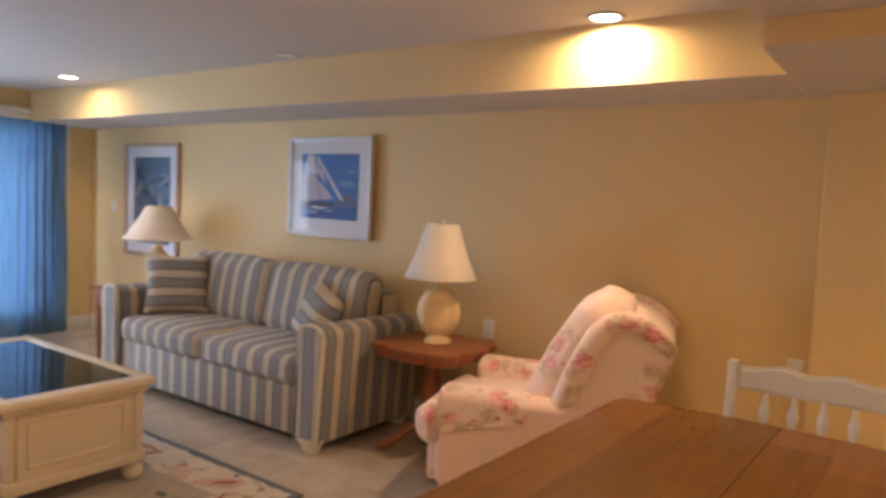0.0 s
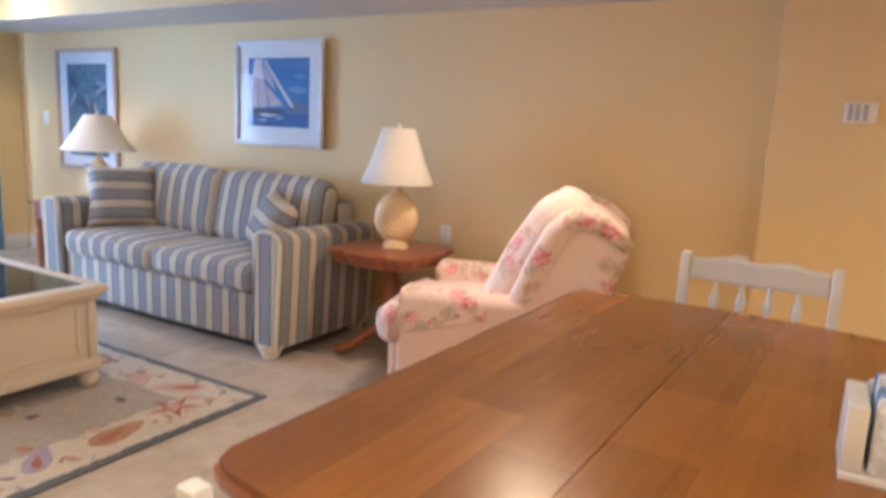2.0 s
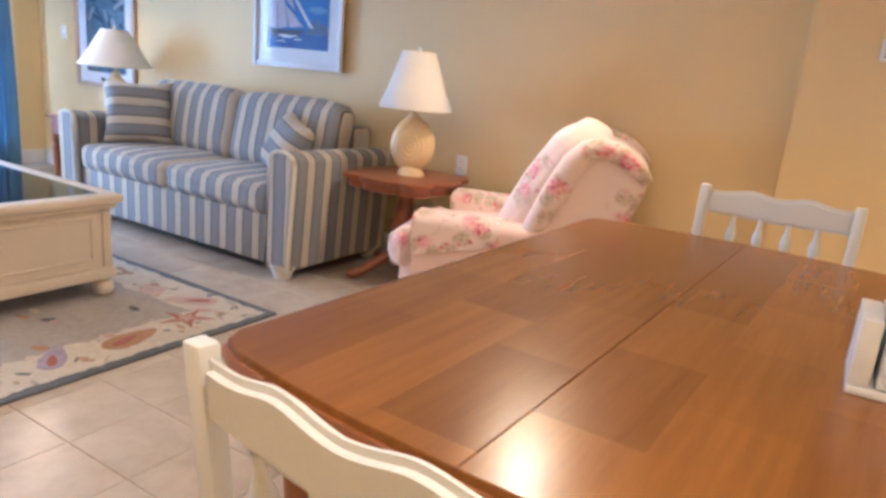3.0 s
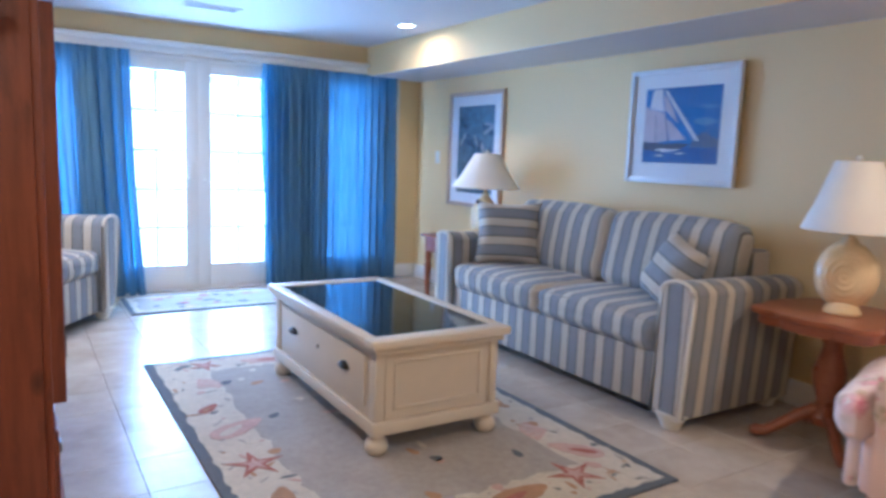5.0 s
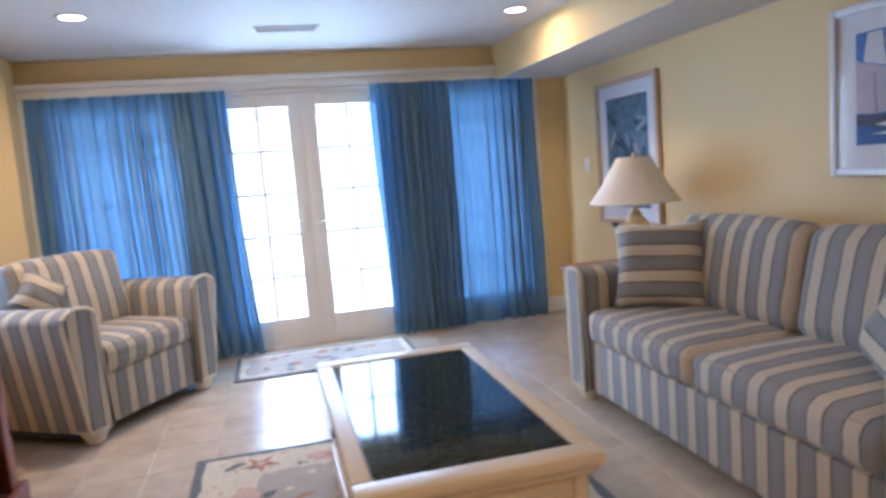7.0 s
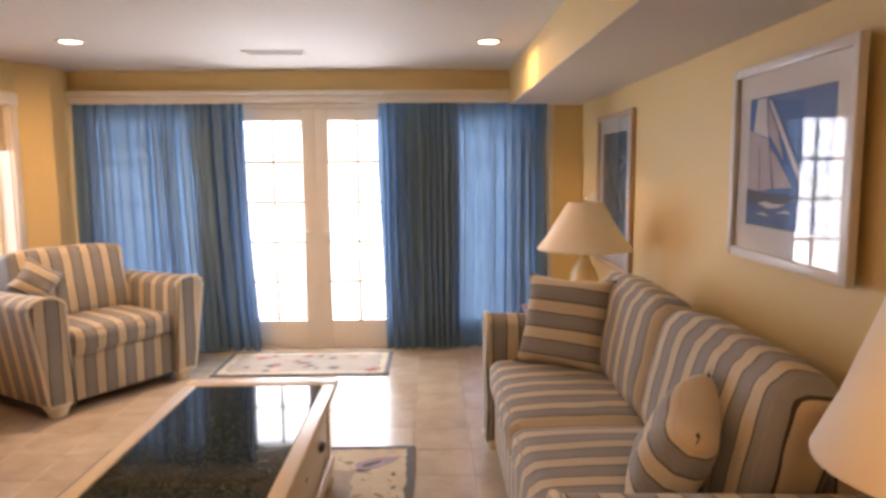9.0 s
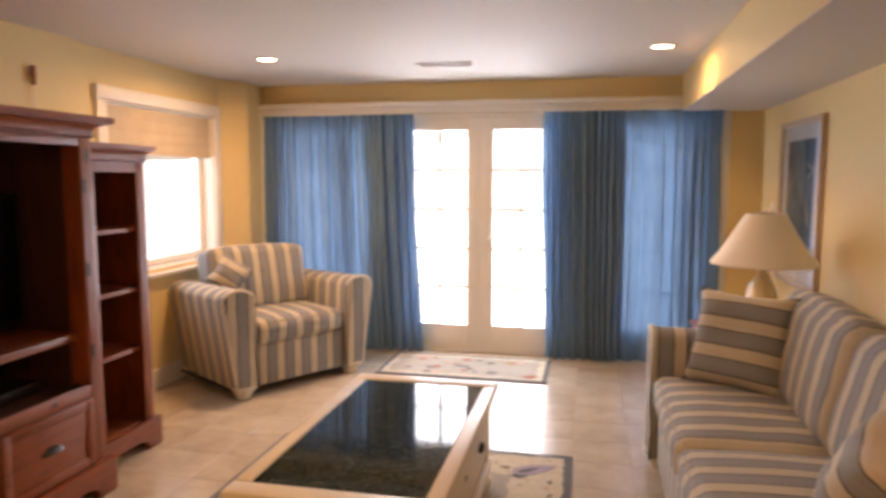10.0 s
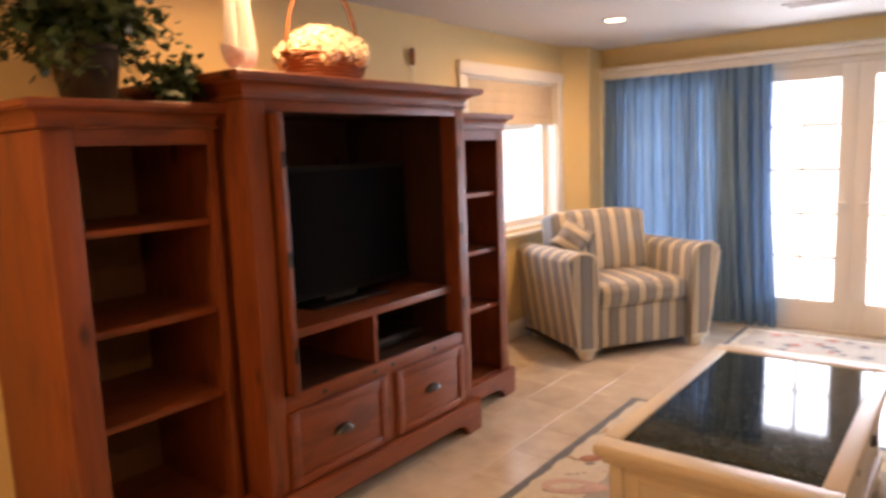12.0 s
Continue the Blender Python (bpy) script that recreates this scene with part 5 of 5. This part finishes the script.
M_SAIL = plain("white sail cloth", (0.78, 0.76, 0.72), 0.7, 0.05, 6, 150, 0.2)
M_BLUEGLAZE = plain("pale blue-grey glazed hull", (0.74, 0.72, 0.72), 0.45, 0.3, 25, 80, 0.1)
boat = thing("model_sailboat", pose(0.10, 3.05, 1.7955, 0, 0, 8) @ Matrix.Diagonal((1.1, 0.82, 1.25, 1)), "white model sailboat on top of the media cabinet", "ornament")
part("stand", boxes((-0.03, 0.03, -0.05, 0.05, 0, 0.02), bevel=0.004), M_CREAM, boat)
hull = bmesh.new()
rows = []
for k in range(13):
    t = 2 * k / 12 - 1
    w = 0.036 * max(0.02, 1 - abs(t) ** 2.2)
    zk = 0.022 + 0.030 * abs(t) ** 2.5
    rows.append([hull.verts.new(p) for p in ((-w, t * 0.115, 0.085 + 0.012 * t * t), (-w * 0.8, t * 0.11, 0.045 + 0.02 * t * t), (0, t * 0.105, zk), (w * 0.8, t * 0.11, 0.045 + 0.02 * t * t), (w, t * 0.115, 0.085 + 0.012 * t * t))])
for a, b in zip(rows, rows[1:]):
    for k in range(5):
        hull.faces.new((a[k], a[(k + 1) % 5], b[(k + 1) % 5], b[k]))
hull.faces.new(rows[0]), hull.faces.new(rows[-1][::-1])
bmesh.ops.recalc_face_normals(hull, faces=hull.faces[:])
part("hull", hull, M_BLUEGLAZE, boat, "pale blue-grey hull")
part("mast", tube(bmesh.new(), [(0, 0, 0.07), (0, 0, 0.50)], 0.004, 8), M_SIDE, boat)
for y0, y1, z0, z1 in ((0.004, 0.118, 0.075, 0.49), (-0.004, -0.100, 0.085, 0.47)):
    bm = bmesh.new()
    n = 10
    grid = []
    for i in range(n + 1):
        t = i / n
        grid.append([bm.verts.new((0.020 * math.sin(math.pi * j / 4) * (1 - t) + 0.002, y0 + (y1 - y0) * (1 - 0.72 * t) * j / 4, z0 + (z1 - z0) * t)) for j in range(5)])
    for a, b in zip(grid, grid[1:]):
        for j in range(4):
            bm.faces.new((a[j], a[j + 1], b[j + 1], b[j]))
    bmesh.ops.solidify(bm, geom=bm.faces[:], thickness=0.002)
    part("sail", bm, M_SAIL, boat, "white cloth sail")

basket = thing("flower_basket", pose(0.05, 3.535, 1.7955) @ Matrix.Scale(1.15, 4), "brown wicker basket of cream hydrangeas with a tall handle", "flower basket")
weave = bmesh.new()
for k in range(9):
    z = 0.008 + 0.0125 * k
    r = 0.150 + 0.045 * k / 8
    tube(weave, [((r + 0.003 * math.sin(12 * a + k * math.pi)) * 0.62 * math.cos(a), (r + 0.003 * math.sin(12 * a + k * math.pi)) * math.sin(a), z) for a in (2 * math.pi * i / 48 for i in range(48))], 0.0075, 6, True)
part("wicker_body", weave, M_WICKER, basket)
part("wicker_floor", lathe(bmesh.new(), [(0.0001, 0.001), (0.15, 0.001), (0.185, 0.10), (0.0001, 0.10)], 32, squash=(0.62, 1)), M_WICKER, basket)
hoop = [(0, 0.185 * math.cos(a), 0.10 + 0.30 * math.sin(a)) for a in (math.pi * k / 20 for k in range(21))]
part("handle", tube(bmesh.new(), hoop, 0.007, 8), M_WICKER, basket, "tall wicker handle")
bow = bmesh.new()
for a in (-50, -15, 20, 55, 110, 160, 215):
    d = Vector((0.3, math.cos(radians(a)), math.sin(radians(a)))).normalized()
    tube(bow, [(0, 0, 0.40), Vector((0, 0, 0.40)) + d * 0.03, Vector((0, 0, 0.40)) + d * 0.055], [0.004, 0.012, 0.003], 6)
part("bow", bow, M_WICKER, basket, "brown raffia bow")
rnd = random.Random(4)
for k in range(30):
    a, rr = k * 2.399, math.sqrt((k + 0.5) / 30)
    cx, cy, cz = 0.098 * rr * math.cos(a), 0.168 * rr * math.sin(a), 0.100 + 0.078 * (1 - rr * rr) + rnd.uniform(-0.01, 0.01)
    bm = bmesh.new()
    for i in range(46):
        t, ph = 1 - 2 * (i + 0.5) / 46, i * 2.399
        d = Vector((math.sqrt(1 - t * t) * math.cos(ph), math.sqrt(1 - t * t) * math.sin(ph), t))
        q = d.to_track_quat("Z", "Y").to_matrix().to_4x4()
        mm = Matrix.Translation(Vector((cx, cy, cz)) + d * 0.050) @ q @ Euler((rnd.uniform(-0.4, 0.4), rnd.uniform(-0.4, 0.4), rnd.uniform(0, 6))).to_matrix().to_4x4()
        c0 = bm.verts.new(mm @ Vector((0, 0, 0.002)))
        ring = [bm.verts.new(mm @ Vector((0.017 * (1 if j % 2 else 0.6) * math.cos(j * math.pi / 4), 0.017 * (1 if j % 2 else 0.55) * math.sin(j * math.pi / 4), 0.004 if j % 2 else 0))) for j in range(8)]
        for j in range(8):
            bm.faces.new((c0, ring[j], ring[(j + 1) % 8]))
    part("hydrangea_head", bm, M_PETAL, basket, "cream hydrangea head", smooth=0)

hook = thing("wall_ornament", pose(X0 + 0.052, 4.70, 2.06), "small brown carved ornament hanging on the wall by a cord", "ornament")
part("carving", lathe(bmesh.new(), [(0.004, -0.045), (0.016, -0.03), (0.012, -0.01), (0.018, 0.01), (0.014, 0.04), (0.018, 0.055), (0.004, 0.065)], 12, (0.02, 0, 0)), M_SIDE, hook)
part("cord", tube(bmesh.new(), [(0.012, 0, -0.044), (0.008, 0.003, -0.15), (0.008, 0, -0.28)], 0.003, 6), M_CREAM, hook, "pale cord")


# ---- pictures ----
M_SKYPRINT = plain("printed deep blue sky", (0.05, 0.16, 0.44), 0.6, 0.35, 5, 60, 0.02)
M_SEAPRINT = plain("printed dark blue sea", (0.035, 0.09, 0.30), 0.6, 0.5, 16, 70, 0.02)
M_SAILPRINT = plain("printed pink-white sail", (0.52, 0.45, 0.50), 0.6, 0.2, 7, 60, 0.02)
M_SAILPRINT2 = plain("printed bright sail", (0.70, 0.68, 0.70), 0.6, 0.15, 7, 60, 0.02)
M_CLOUDPRINT = plain("printed pale cloud", (0.16, 0.30, 0.50), 0.6, 0.3, 9, 60, 0.02)
M_HILLPRINT = plain("printed grey-blue hills", (0.10, 0.13, 0.22), 0.6, 0.4, 14, 60, 0.02)
M_HULLPRINT = plain("printed dark hull", (0.05, 0.05, 0.09), 0.6, 0.4, 20, 60, 0.02)
M_BOTANIC = plain("printed grey-green foliage", (0.10, 0.14, 0.16), 0.6, 0.9, 16, 50, 0.02)
M_BOTANIC2 = plain("printed dark leaves", (0.025, 0.045, 0.06), 0.6, 0.7, 20, 50, 0.02)
M_BOTANIC3 = plain("printed pale tan ground", (0.34, 0.32, 0.28), 0.6, 0.4, 14, 50, 0.02)


def flat(polys, x):
    """Thin flat shapes facing -x: each a list of (y, z)."""
    bm = bmesh.new()
    for pts in polys:
        extrude(bm, pts, "x", x, x + 0.0006)
    return bm


def picture(m, w, h, rail, mat_w, frame_mat, label):
    """Origin at the wall, in the middle; faces -x; local y runs with the world."""
    ob = thing("framed_picture", m, label, "picture", "framed pictures")
    a, b = w / 2, h / 2
    for nm, row in (("frame_side", (-0.032, -0.002, -a, -a + rail, -b, b)), ("frame_side", (-0.032, -0.002, a - rail, a, -b, b)), ("frame_rail", (-0.0315, -0.002, -a + rail, a - rail, -b, -b + rail)), ("frame_rail", (-0.0315, -0.002, -a + rail, a - rail, b - rail, b))):
        part(nm, boxes(row, bevel=0.005), frame_mat, ob, smooth=30)
    part("mat_board", boxes((-0.012, -0.004, -a + rail, a - rail, -b + rail, b - rail)), M_MATBOARD, ob, smooth=0)
    g = part("glass", boxes((-0.0235, -0.0215, -a + rail, a - rail, -b + rail, b - rail)), M_PICGLASS, ob, smooth=0)
    g.visible_shadow = False
    return ob


sail = picture(pose(X1 - 0.017, 3.874, 1.54, 0, 0, -1.35), 0.865, 0.735, 0.034, 0.10, M_WHITEFRAME, "white framed print of a sailing yacht on blue sea")
pw, ph = 0.30, 0.235
pr = part("print", flat([[(-pw, -ph), (pw, -ph), (pw, ph + 0.01), (-pw, ph + 0.01)]], -0.0130), M_SKYPRINT, sail, "deep blue sky", smooth=0)
part("cloud", flat([[(-0.29, 0.02), (-0.22, 0.05), (-0.12, 0.045), (-0.10, 0.02), (-0.2, 0.0)], [(-0.28, 0.115), (-0.2, 0.13), (-0.14, 0.12), (-0.22, 0.105)]], -0.0134), M_CLOUDPRINT, pr, "pale cloud", smooth=0)
part("sea", flat([[(-pw, -ph), (pw, -ph), (pw, -0.135), (0.1, -0.142), (-0.05, -0.132), (-0.2, -0.142), (-pw, -0.135)]], -0.0138), M_SEAPRINT, pr, smooth=0)
part("hills", flat([[(-pw, -0.136), (-0.08, -0.134), (-0.11, -0.085), (-0.15, -0.055), (-0.19, -0.035), (-0.235, -0.06), (-pw, -0.085)]], -0.0142), M_HILLPRINT, pr, smooth=0)
part("topsail", flat([[(0.235, 0.238), (0.162, 0.238), (0.15, 0.15), (0.135, 0.09), (0.26, 0.12)]], -0.0146), M_SAILPRINT2, pr, smooth=0)
part("mainsail", flat([[(0.298, 0.135), (0.26, 0.115), (0.132, 0.085), (0.105, -0.02), (0.085, -0.09), (0.19, -0.105), (0.298, -0.098)]], -0.0146), M_SAILPRINT, pr, smooth=0)
part("foresail", flat([[(0.148, 0.215), (0.135, 0.11), (0.02, 0.015), (0.07, 0.12)], [(0.128, 0.06), (0.06, 0.015), (-0.055, -0.085), (0.075, -0.092)]], -0.0150), M_SAILPRINT, pr, smooth=0)
part("jib", flat([[(0.150, 0.232), (0.120, 0.225), (-0.165, -0.098), (-0.115, -0.085)]], -0.0154), M_SAILPRINT2, pr, smooth=0)
part("mast", flat([[(0.134, 0.10), (0.129, 0.10), (0.076, -0.13), (0.082, -0.13)], [(0.205, 0.07), (0.201, 0.07), (0.185, -0.12), (0.190, -0.12)]], -0.0156), M_HULLPRINT, pr, smooth=0)
part("yacht_hull", flat([[(0.298, -0.100), (0.298, -0.148), (0.18, -0.165), (0.02, -0.155), (-0.09, -0.115), (0.0, -0.105), (0.1, -0.112)]], -0.0152), M_HULLPRINT, pr, smooth=0)
part("bow_wave", flat([[(0.20, -0.150), (0.12, -0.165), (0.05, -0.160), (-0.02, -0.145), (0.07, -0.148), (0.14, -0.140)], [(-0.06, -0.175), (-0.02, -0.165), (0.05, -0.178)], [(0.22, -0.19), (0.15, -0.182), (0.1, -0.195)]], -0.0158), M_SAILPRINT2, pr, smooth=0)
plants = picture(pose(X1, 6.19, 1.36), 0.875, 1.06, 0.036, 0.13, M_WOODFRAME, "pale wood framed print of grey-green foliage")
pw, ph = 0.29, 0.40
pr = part("print", flat([[(-pw, -ph), (pw, -ph), (pw, ph), (-pw, ph)]], -0.0130), M_BOTANIC, plants, smooth=0)
rnd = random.Random(12)
for k in range(16):
    cy, cz = rnd.uniform(-0.22, 0.22), rnd.uniform(-0.28, 0.28)
    a0, s0 = rnd.uniform(0, 6.28), rnd.uniform(0.03, 0.075)
    blade = []
    for j in range(10):
        t = 2 * math.pi * j / 10
        u, v = s0 * 1.7 * math.cos(t), s0 * 0.5 * math.sin(t) * (1 + 0.3 * math.cos(2 * t))
        blade.append((max(-pw, min(pw, cy + u * math.cos(a0) - v * math.sin(a0))), max(-ph, min(ph, cz + u * math.sin(a0) + v * math.cos(a0)))))
    part("leaf_shape", flat([blade], -0.0138 - 0.0004 * (k % 4)), M_BOTANIC2 if k % 3 else M_BOTANIC3, pr, smooth=0)


# ---- rugs ----
M_RUGFIELD = rug_mat("grey-beige wool field", (0.40, 0.36, 0.31), 0.003)
M_RUGCREAM = rug_mat("cream wool band", (0.60, 0.54, 0.42), 0.003)
M_RUGBLUE = rug_mat("slate blue wool border", (0.135, 0.148, 0.162), 0.003)
M_RUGRED = rug_mat("brick red wool motif", (0.37, 0.14, 0.10), 0.003)
M_RUGPINK = rug_mat("shell pink wool motif", (0.55, 0.38, 0.31), 0.003)
M_RUGTAN = rug_mat("tan wool motif", (0.42, 0.25, 0.13), 0.003)
M_RUGLILAC = rug_mat("lilac wool motif", (0.38, 0.33, 0.42), 0.003)


def star(cx, cy, r, a0, arms=5, thin=0.36, wob=0.0):
    pts = []
    for k in range(arms * 2):
        a = a0 + math.pi * k / arms
        rr = r if k % 2 == 0 else r * thin
        pts.append((cx + rr * math.cos(a + wob * (k % 4)), cy + rr * math.sin(a + wob * (k % 4))))
    return pts


def oval(cx, cy, rx, ry, a0=0.0, n=16, ridge=0.0):
    pts = []
    for k in range(n):
        t = 2 * math.pi * k / n
        u, v = rx * math.cos(t), ry * math.sin(t) * (1 - 0.35 * math.cos(t)) * (1 + ridge * (k % 2))
        pts.append((cx + u * math.cos(a0) - v * math.sin(a0), cy + u * math.sin(a0) + v * math.cos(a0)))
    return pts


def fan(cx, cy, r, a0, spread=1.9, n=8):
    pts = [(cx, cy)]
    for k in range(2 * n + 1):
        a = a0 - spread / 2 + spread * k / (2 * n)
        rr = r * (1.0 if k % 2 else 0.92)
        pts.append((cx + rr * math.cos(a), cy + rr * math.sin(a)))
    return pts


def rug(name, x0, x1, y0, y1, band, border, label, seed, motifs):
    ob = thing(name, Matrix(), label, "rug")
    rnd = random.Random(seed)
    def wavy(xa, xb, ya, yb, amp, n=26):
        pts = [(xa + (xb - xa) * k / n, ya) for k in range(n)] + [(xb, ya + (yb - ya) * k / n) for k in range(n)] + [(xb - (xb - xa) * k / n, yb) for k in range(n)] + [(xa, yb - (yb - ya) * k / n) for k in range(n)]
        return [(px + rnd.uniform(-amp, amp), py + rnd.uniform(-amp, amp)) for px, py in pts]
    part("border", extrude(bmesh.new(), wavy(x0, x1, y0, y1, 0.002), "z", 0.0, 0.0105), M_RUGBLUE, ob, "slate blue border", smooth=0)
    part("band", extrude(bmesh.new(), wavy(x0 + border, x1 - border, y0 + border, y1 - border, 0.009, 60), "z", 0.006, 0.0117), M_RUGCREAM, ob, "cream band", smooth=0)
    part("field", extrude(bmesh.new(), wavy(x0 + border + band, x1 - border - band, y0 + border + band, y1 - border - band, 0.022), "z", 0.006, 0.0125), M_RUGFIELD, ob, "grey-beige field", smooth=0)
    for nm, pts, mat, z in motifs:
        part(nm, extrude(bmesh.new(), pts, "z", 0.006, z), mat, ob, smooth=0)
    return ob


RX0, RX1, RY0, RY1 = 0.815, 2.485, 2.635, 5.12
def shell_motifs():
    rnd = random.Random(77)
    out = []
    def conch(cx, cy, s, a, m1, m2):
        out.append(("shell_motif", oval(cx, cy, s, s * 0.42, a, 18, 0.10), m1, 0.0136))
        out.append(("shell_mouth", oval(cx - 0.25 * s * math.cos(a), cy - 0.25 * s * math.sin(a), s * 0.5, s * 0.16, a + 0.15), m2, 0.0142))
    def starfish(cx, cy, s, a):
        out.append(("starfish_motif", star(cx, cy, s, a, 5, 0.30, 0.05), M_RUGRED, 0.0136))
        out.append(("starfish_heart", star(cx, cy, s * 0.5, a, 5, 0.34), M_RUGPINK, 0.0142))
    def scallop(cx, cy, s, a, m1):
        out.append(("scallop_motif", fan(cx, cy, s, a), m1, 0.0136))
        for k in range(4):
            b = a - 0.6 + 0.4 * k
            out.append(("scallop_rib", [(cx + s * 0.3 * math.cos(b - 0.05), cy + s * 0.3 * math.sin(b - 0.05)), (cx + s * 0.88 * math.cos(b - 0.04), cy + s * 0.88 * math.sin(b - 0.04)), (cx + s * 0.88 * math.cos(b + 0.04), cy + s * 0.88 * math.sin(b + 0.04))], M_RUGCREAM, 0.0142))
    # near edge, from the sofa side inwards
    starfish(2.13, 2.87, 0.13, 0.4)
    conch(1.82, 2.83, 0.14, 0.15, M_RUGTAN, M_RUGRED)
    conch(1.50, 2.86, 0.11, 0.9, M_RUGLILAC, M_RUGRED)
    scallop(1.20, 2.90, 0.13, 1.2, M_RUGPINK)
    # sofa side
    scallop(2.33, 3.28, 0.14, 2.8, M_RUGPINK)
    conch(2.30, 3.05, 0.13, 2.2, M_RUGPINK, M_RUGRED)
    conch(2.31, 3.75, 0.12, 1.5, M_RUGTAN, M_RUGCREAM)
    starfish(2.30, 4.25, 0.12, 1.0)
    # window side
    starfish(1.00, 3.55, 0.13, 0.2)
    conch(1.04, 3.95, 0.15, 0.5, M_RUGPINK, M_RUGCREAM)
    conch(0.98, 4.25, 0.07, 0.8, M_RUGRED, M_RUGTAN)
    scallop(1.00, 4.60, 0.13, 0.4, M_RUGPINK)
    conch(1.00, 3.20, 0.12, 1.3, M_RUGTAN, M_RUGRED)
    # far edge
    starfish(1.12, 4.95, 0.10, 0.9)
    conch(1.45, 4.93, 0.12, 2.9, M_RUGPINK, M_RUGRED)
    scallop(1.85, 4.92, 0.12, 4.4, M_RUGTAN)
    conch(2.29, 4.90, 0.12, 0.5, M_RUGLILAC, M_RUGBLUE)
    for _ in range(46):
        cx, cy = rnd.uniform(RX0 + 0.14, RX1 - 0.14), rnd.uniform(RY0 + 0.14, RY1 - 0.14)
        out.append(("pebble_motif", oval(cx, cy, rnd.uniform(0.018, 0.045), rnd.uniform(0.015, 0.028), rnd.uniform(0, 3), 10), rnd.choice([M_RUGCREAM, M_RUGCREAM, M_RUGTAN, M_RUGBLUE, M_RUGPINK]), 0.0132))
    return out


AREA_RUG = rug("area_rug", RX0, RX1, RY0, RY1, 0.25, 0.045, "grey and cream hooked wool rug with seashell motifs", 31, shell_motifs())
rnd = random.Random(61)
fleck = extrude(bmesh.new(), oval(0, 0, 0.016, 0.008, 0, 8), "z", 0.006, 0.0130)
fleck_meshes = [mesh_of("fleck_motif", fleck.copy(), m, 0) for m in (M_RUGTAN, M_RUGFIELD, M_RUGBLUE, M_RUGPINK)]
fleck.free()
for _ in range(170):
    side = rnd.random()
    if side < 0.5:
        fx, fy = rnd.choice((RX0 + 0.06 + rnd.random() * 0.22, RX1 - 0.06 - rnd.random() * 0.22)), rnd.uniform(RY0 + 0.07, RY1 - 0.07)
    else:
        fx, fy = rnd.uniform(RX0 + 0.07, RX1 - 0.07), rnd.choice((RY0 + 0.06 + rnd.random() * 0.22, RY1 - 0.06 - rnd.random() * 0.22))
    ob = new("fleck_motif", rnd.choice(fleck_meshes))
    ob.matrix_world = pose(fx, fy, 0, 0, 0, rnd.uniform(0, 180)) @ Matrix.Diagonal((rnd.uniform(0.6, 2.4), rnd.uniform(0.5, 1.4), 1, 1))
    ob.parent = AREA_RUG
rnd = random.Random(8)
mat_motifs = [("flower_motif", star(rnd.uniform(1.05, 2.15), rnd.uniform(6.56, 7.0), rnd.uniform(0.03, 0.06), rnd.uniform(0, 2), 6, 0.5), rnd.choice([M_RUGRED, M_RUGPINK, M_RUGTAN, M_RUGBLUE]), 0.0136) for _ in range(26)]
rug("door_mat", 0.93, 2.255, 6.455, 7.10, 0.05, 0.035, "cream floral doormat in front of the patio doors", 32, mat_motifs)


# ---- on the dining table ----
M_NAPKIN = plain("blue and white patterned napkins", (0.16, 0.26, 0.50), 0.8, 0.9, 30, 60, 0.2)
M_TEAL = plain("teal paper", (0.10, 0.38, 0.42), 0.7, 0.2, 20, 80, 0.1)
M_NAPKINWHITE = plain("white patterned napkins", (0.60, 0.64, 0.72), 0.8, 0.5, 34, 70, 0.2)
holder = thing("napkin_holder", pose(1.613, 0.11, 0.762, 0, 0, 2), "white wooden holder full of blue and white napkins", "napkin holder")
part("base", boxes((-0.085, 0.085, -0.13, 0.13, 0, 0.016), bevel=0.003), M_WHITEWOOD, holder)
for y in (-0.13, 0.094):
    part("end_panel", boxes((-0.080, 0.080, y, y + 0.036, 0.0165, 0.142), bevel=0.004), M_WHITEWOOD, holder)
part("back_board", boxes((0.068, 0.080, -0.093, 0.093, 0.0165, 0.15), bevel=0.003), M_WHITEWOOD, holder)
for k in range(5):
    part("napkin", boxes((-0.080 + k * 0.028, -0.055 + k * 0.028, -0.086, 0.086, 0.0165, 0.160 + 0.014 * (k % 3)), bevel=0.008), (M_NAPKINWHITE, M_NAPKIN, M_NAPKINWHITE, M_TEAL, M_NAPKIN)[k], holder)


# ---- floor tiles ----
TILE = 0.314
tile_bm = boxes((0.001, TILE - 0.001, 0.001, TILE - 0.001, -0.008, 0.0))
bmesh.ops.bevel(tile_bm, geom=[e for e in tile_bm.edges if all(v.co.z > -0.001 for v in e.verts)], offset=0.0014, segments=1, affect="EDGES")
tile_mesh = mesh_of("tile", tile_bm, M_TILE, 30)
rest = bmesh.new()
for i in range(-4, 11):
    for j in range(-9, 24):
        x, y = 0.59 + i * TILE, 3.83 + (j - 12) * TILE + 0.0
        xa, xb, ya, yb = max(x, X0), min(x + TILE, X1), max(y, Y0), min(y + TILE, Y1)
        if xb - xa < 0.03 or yb - ya < 0.03:
            continue
        whole = xb - xa > TILE - 0.001 and yb - ya > TILE - 0.001
        if whole and y > 0.3 and y < 7.0:
            ob = new("tile", tile_mesh)
            ob.location = (x, y, 0)
            ob.parent = floor
        else:
            box(rest, xa + 0.0015, xb - 0.0015, ya + 0.0015, yb - 0.0015, -0.008, 0.0)
more = part("edge_tiles", rest, M_TILE, floor, smooth=0)
tagged(more, kind="stuff")
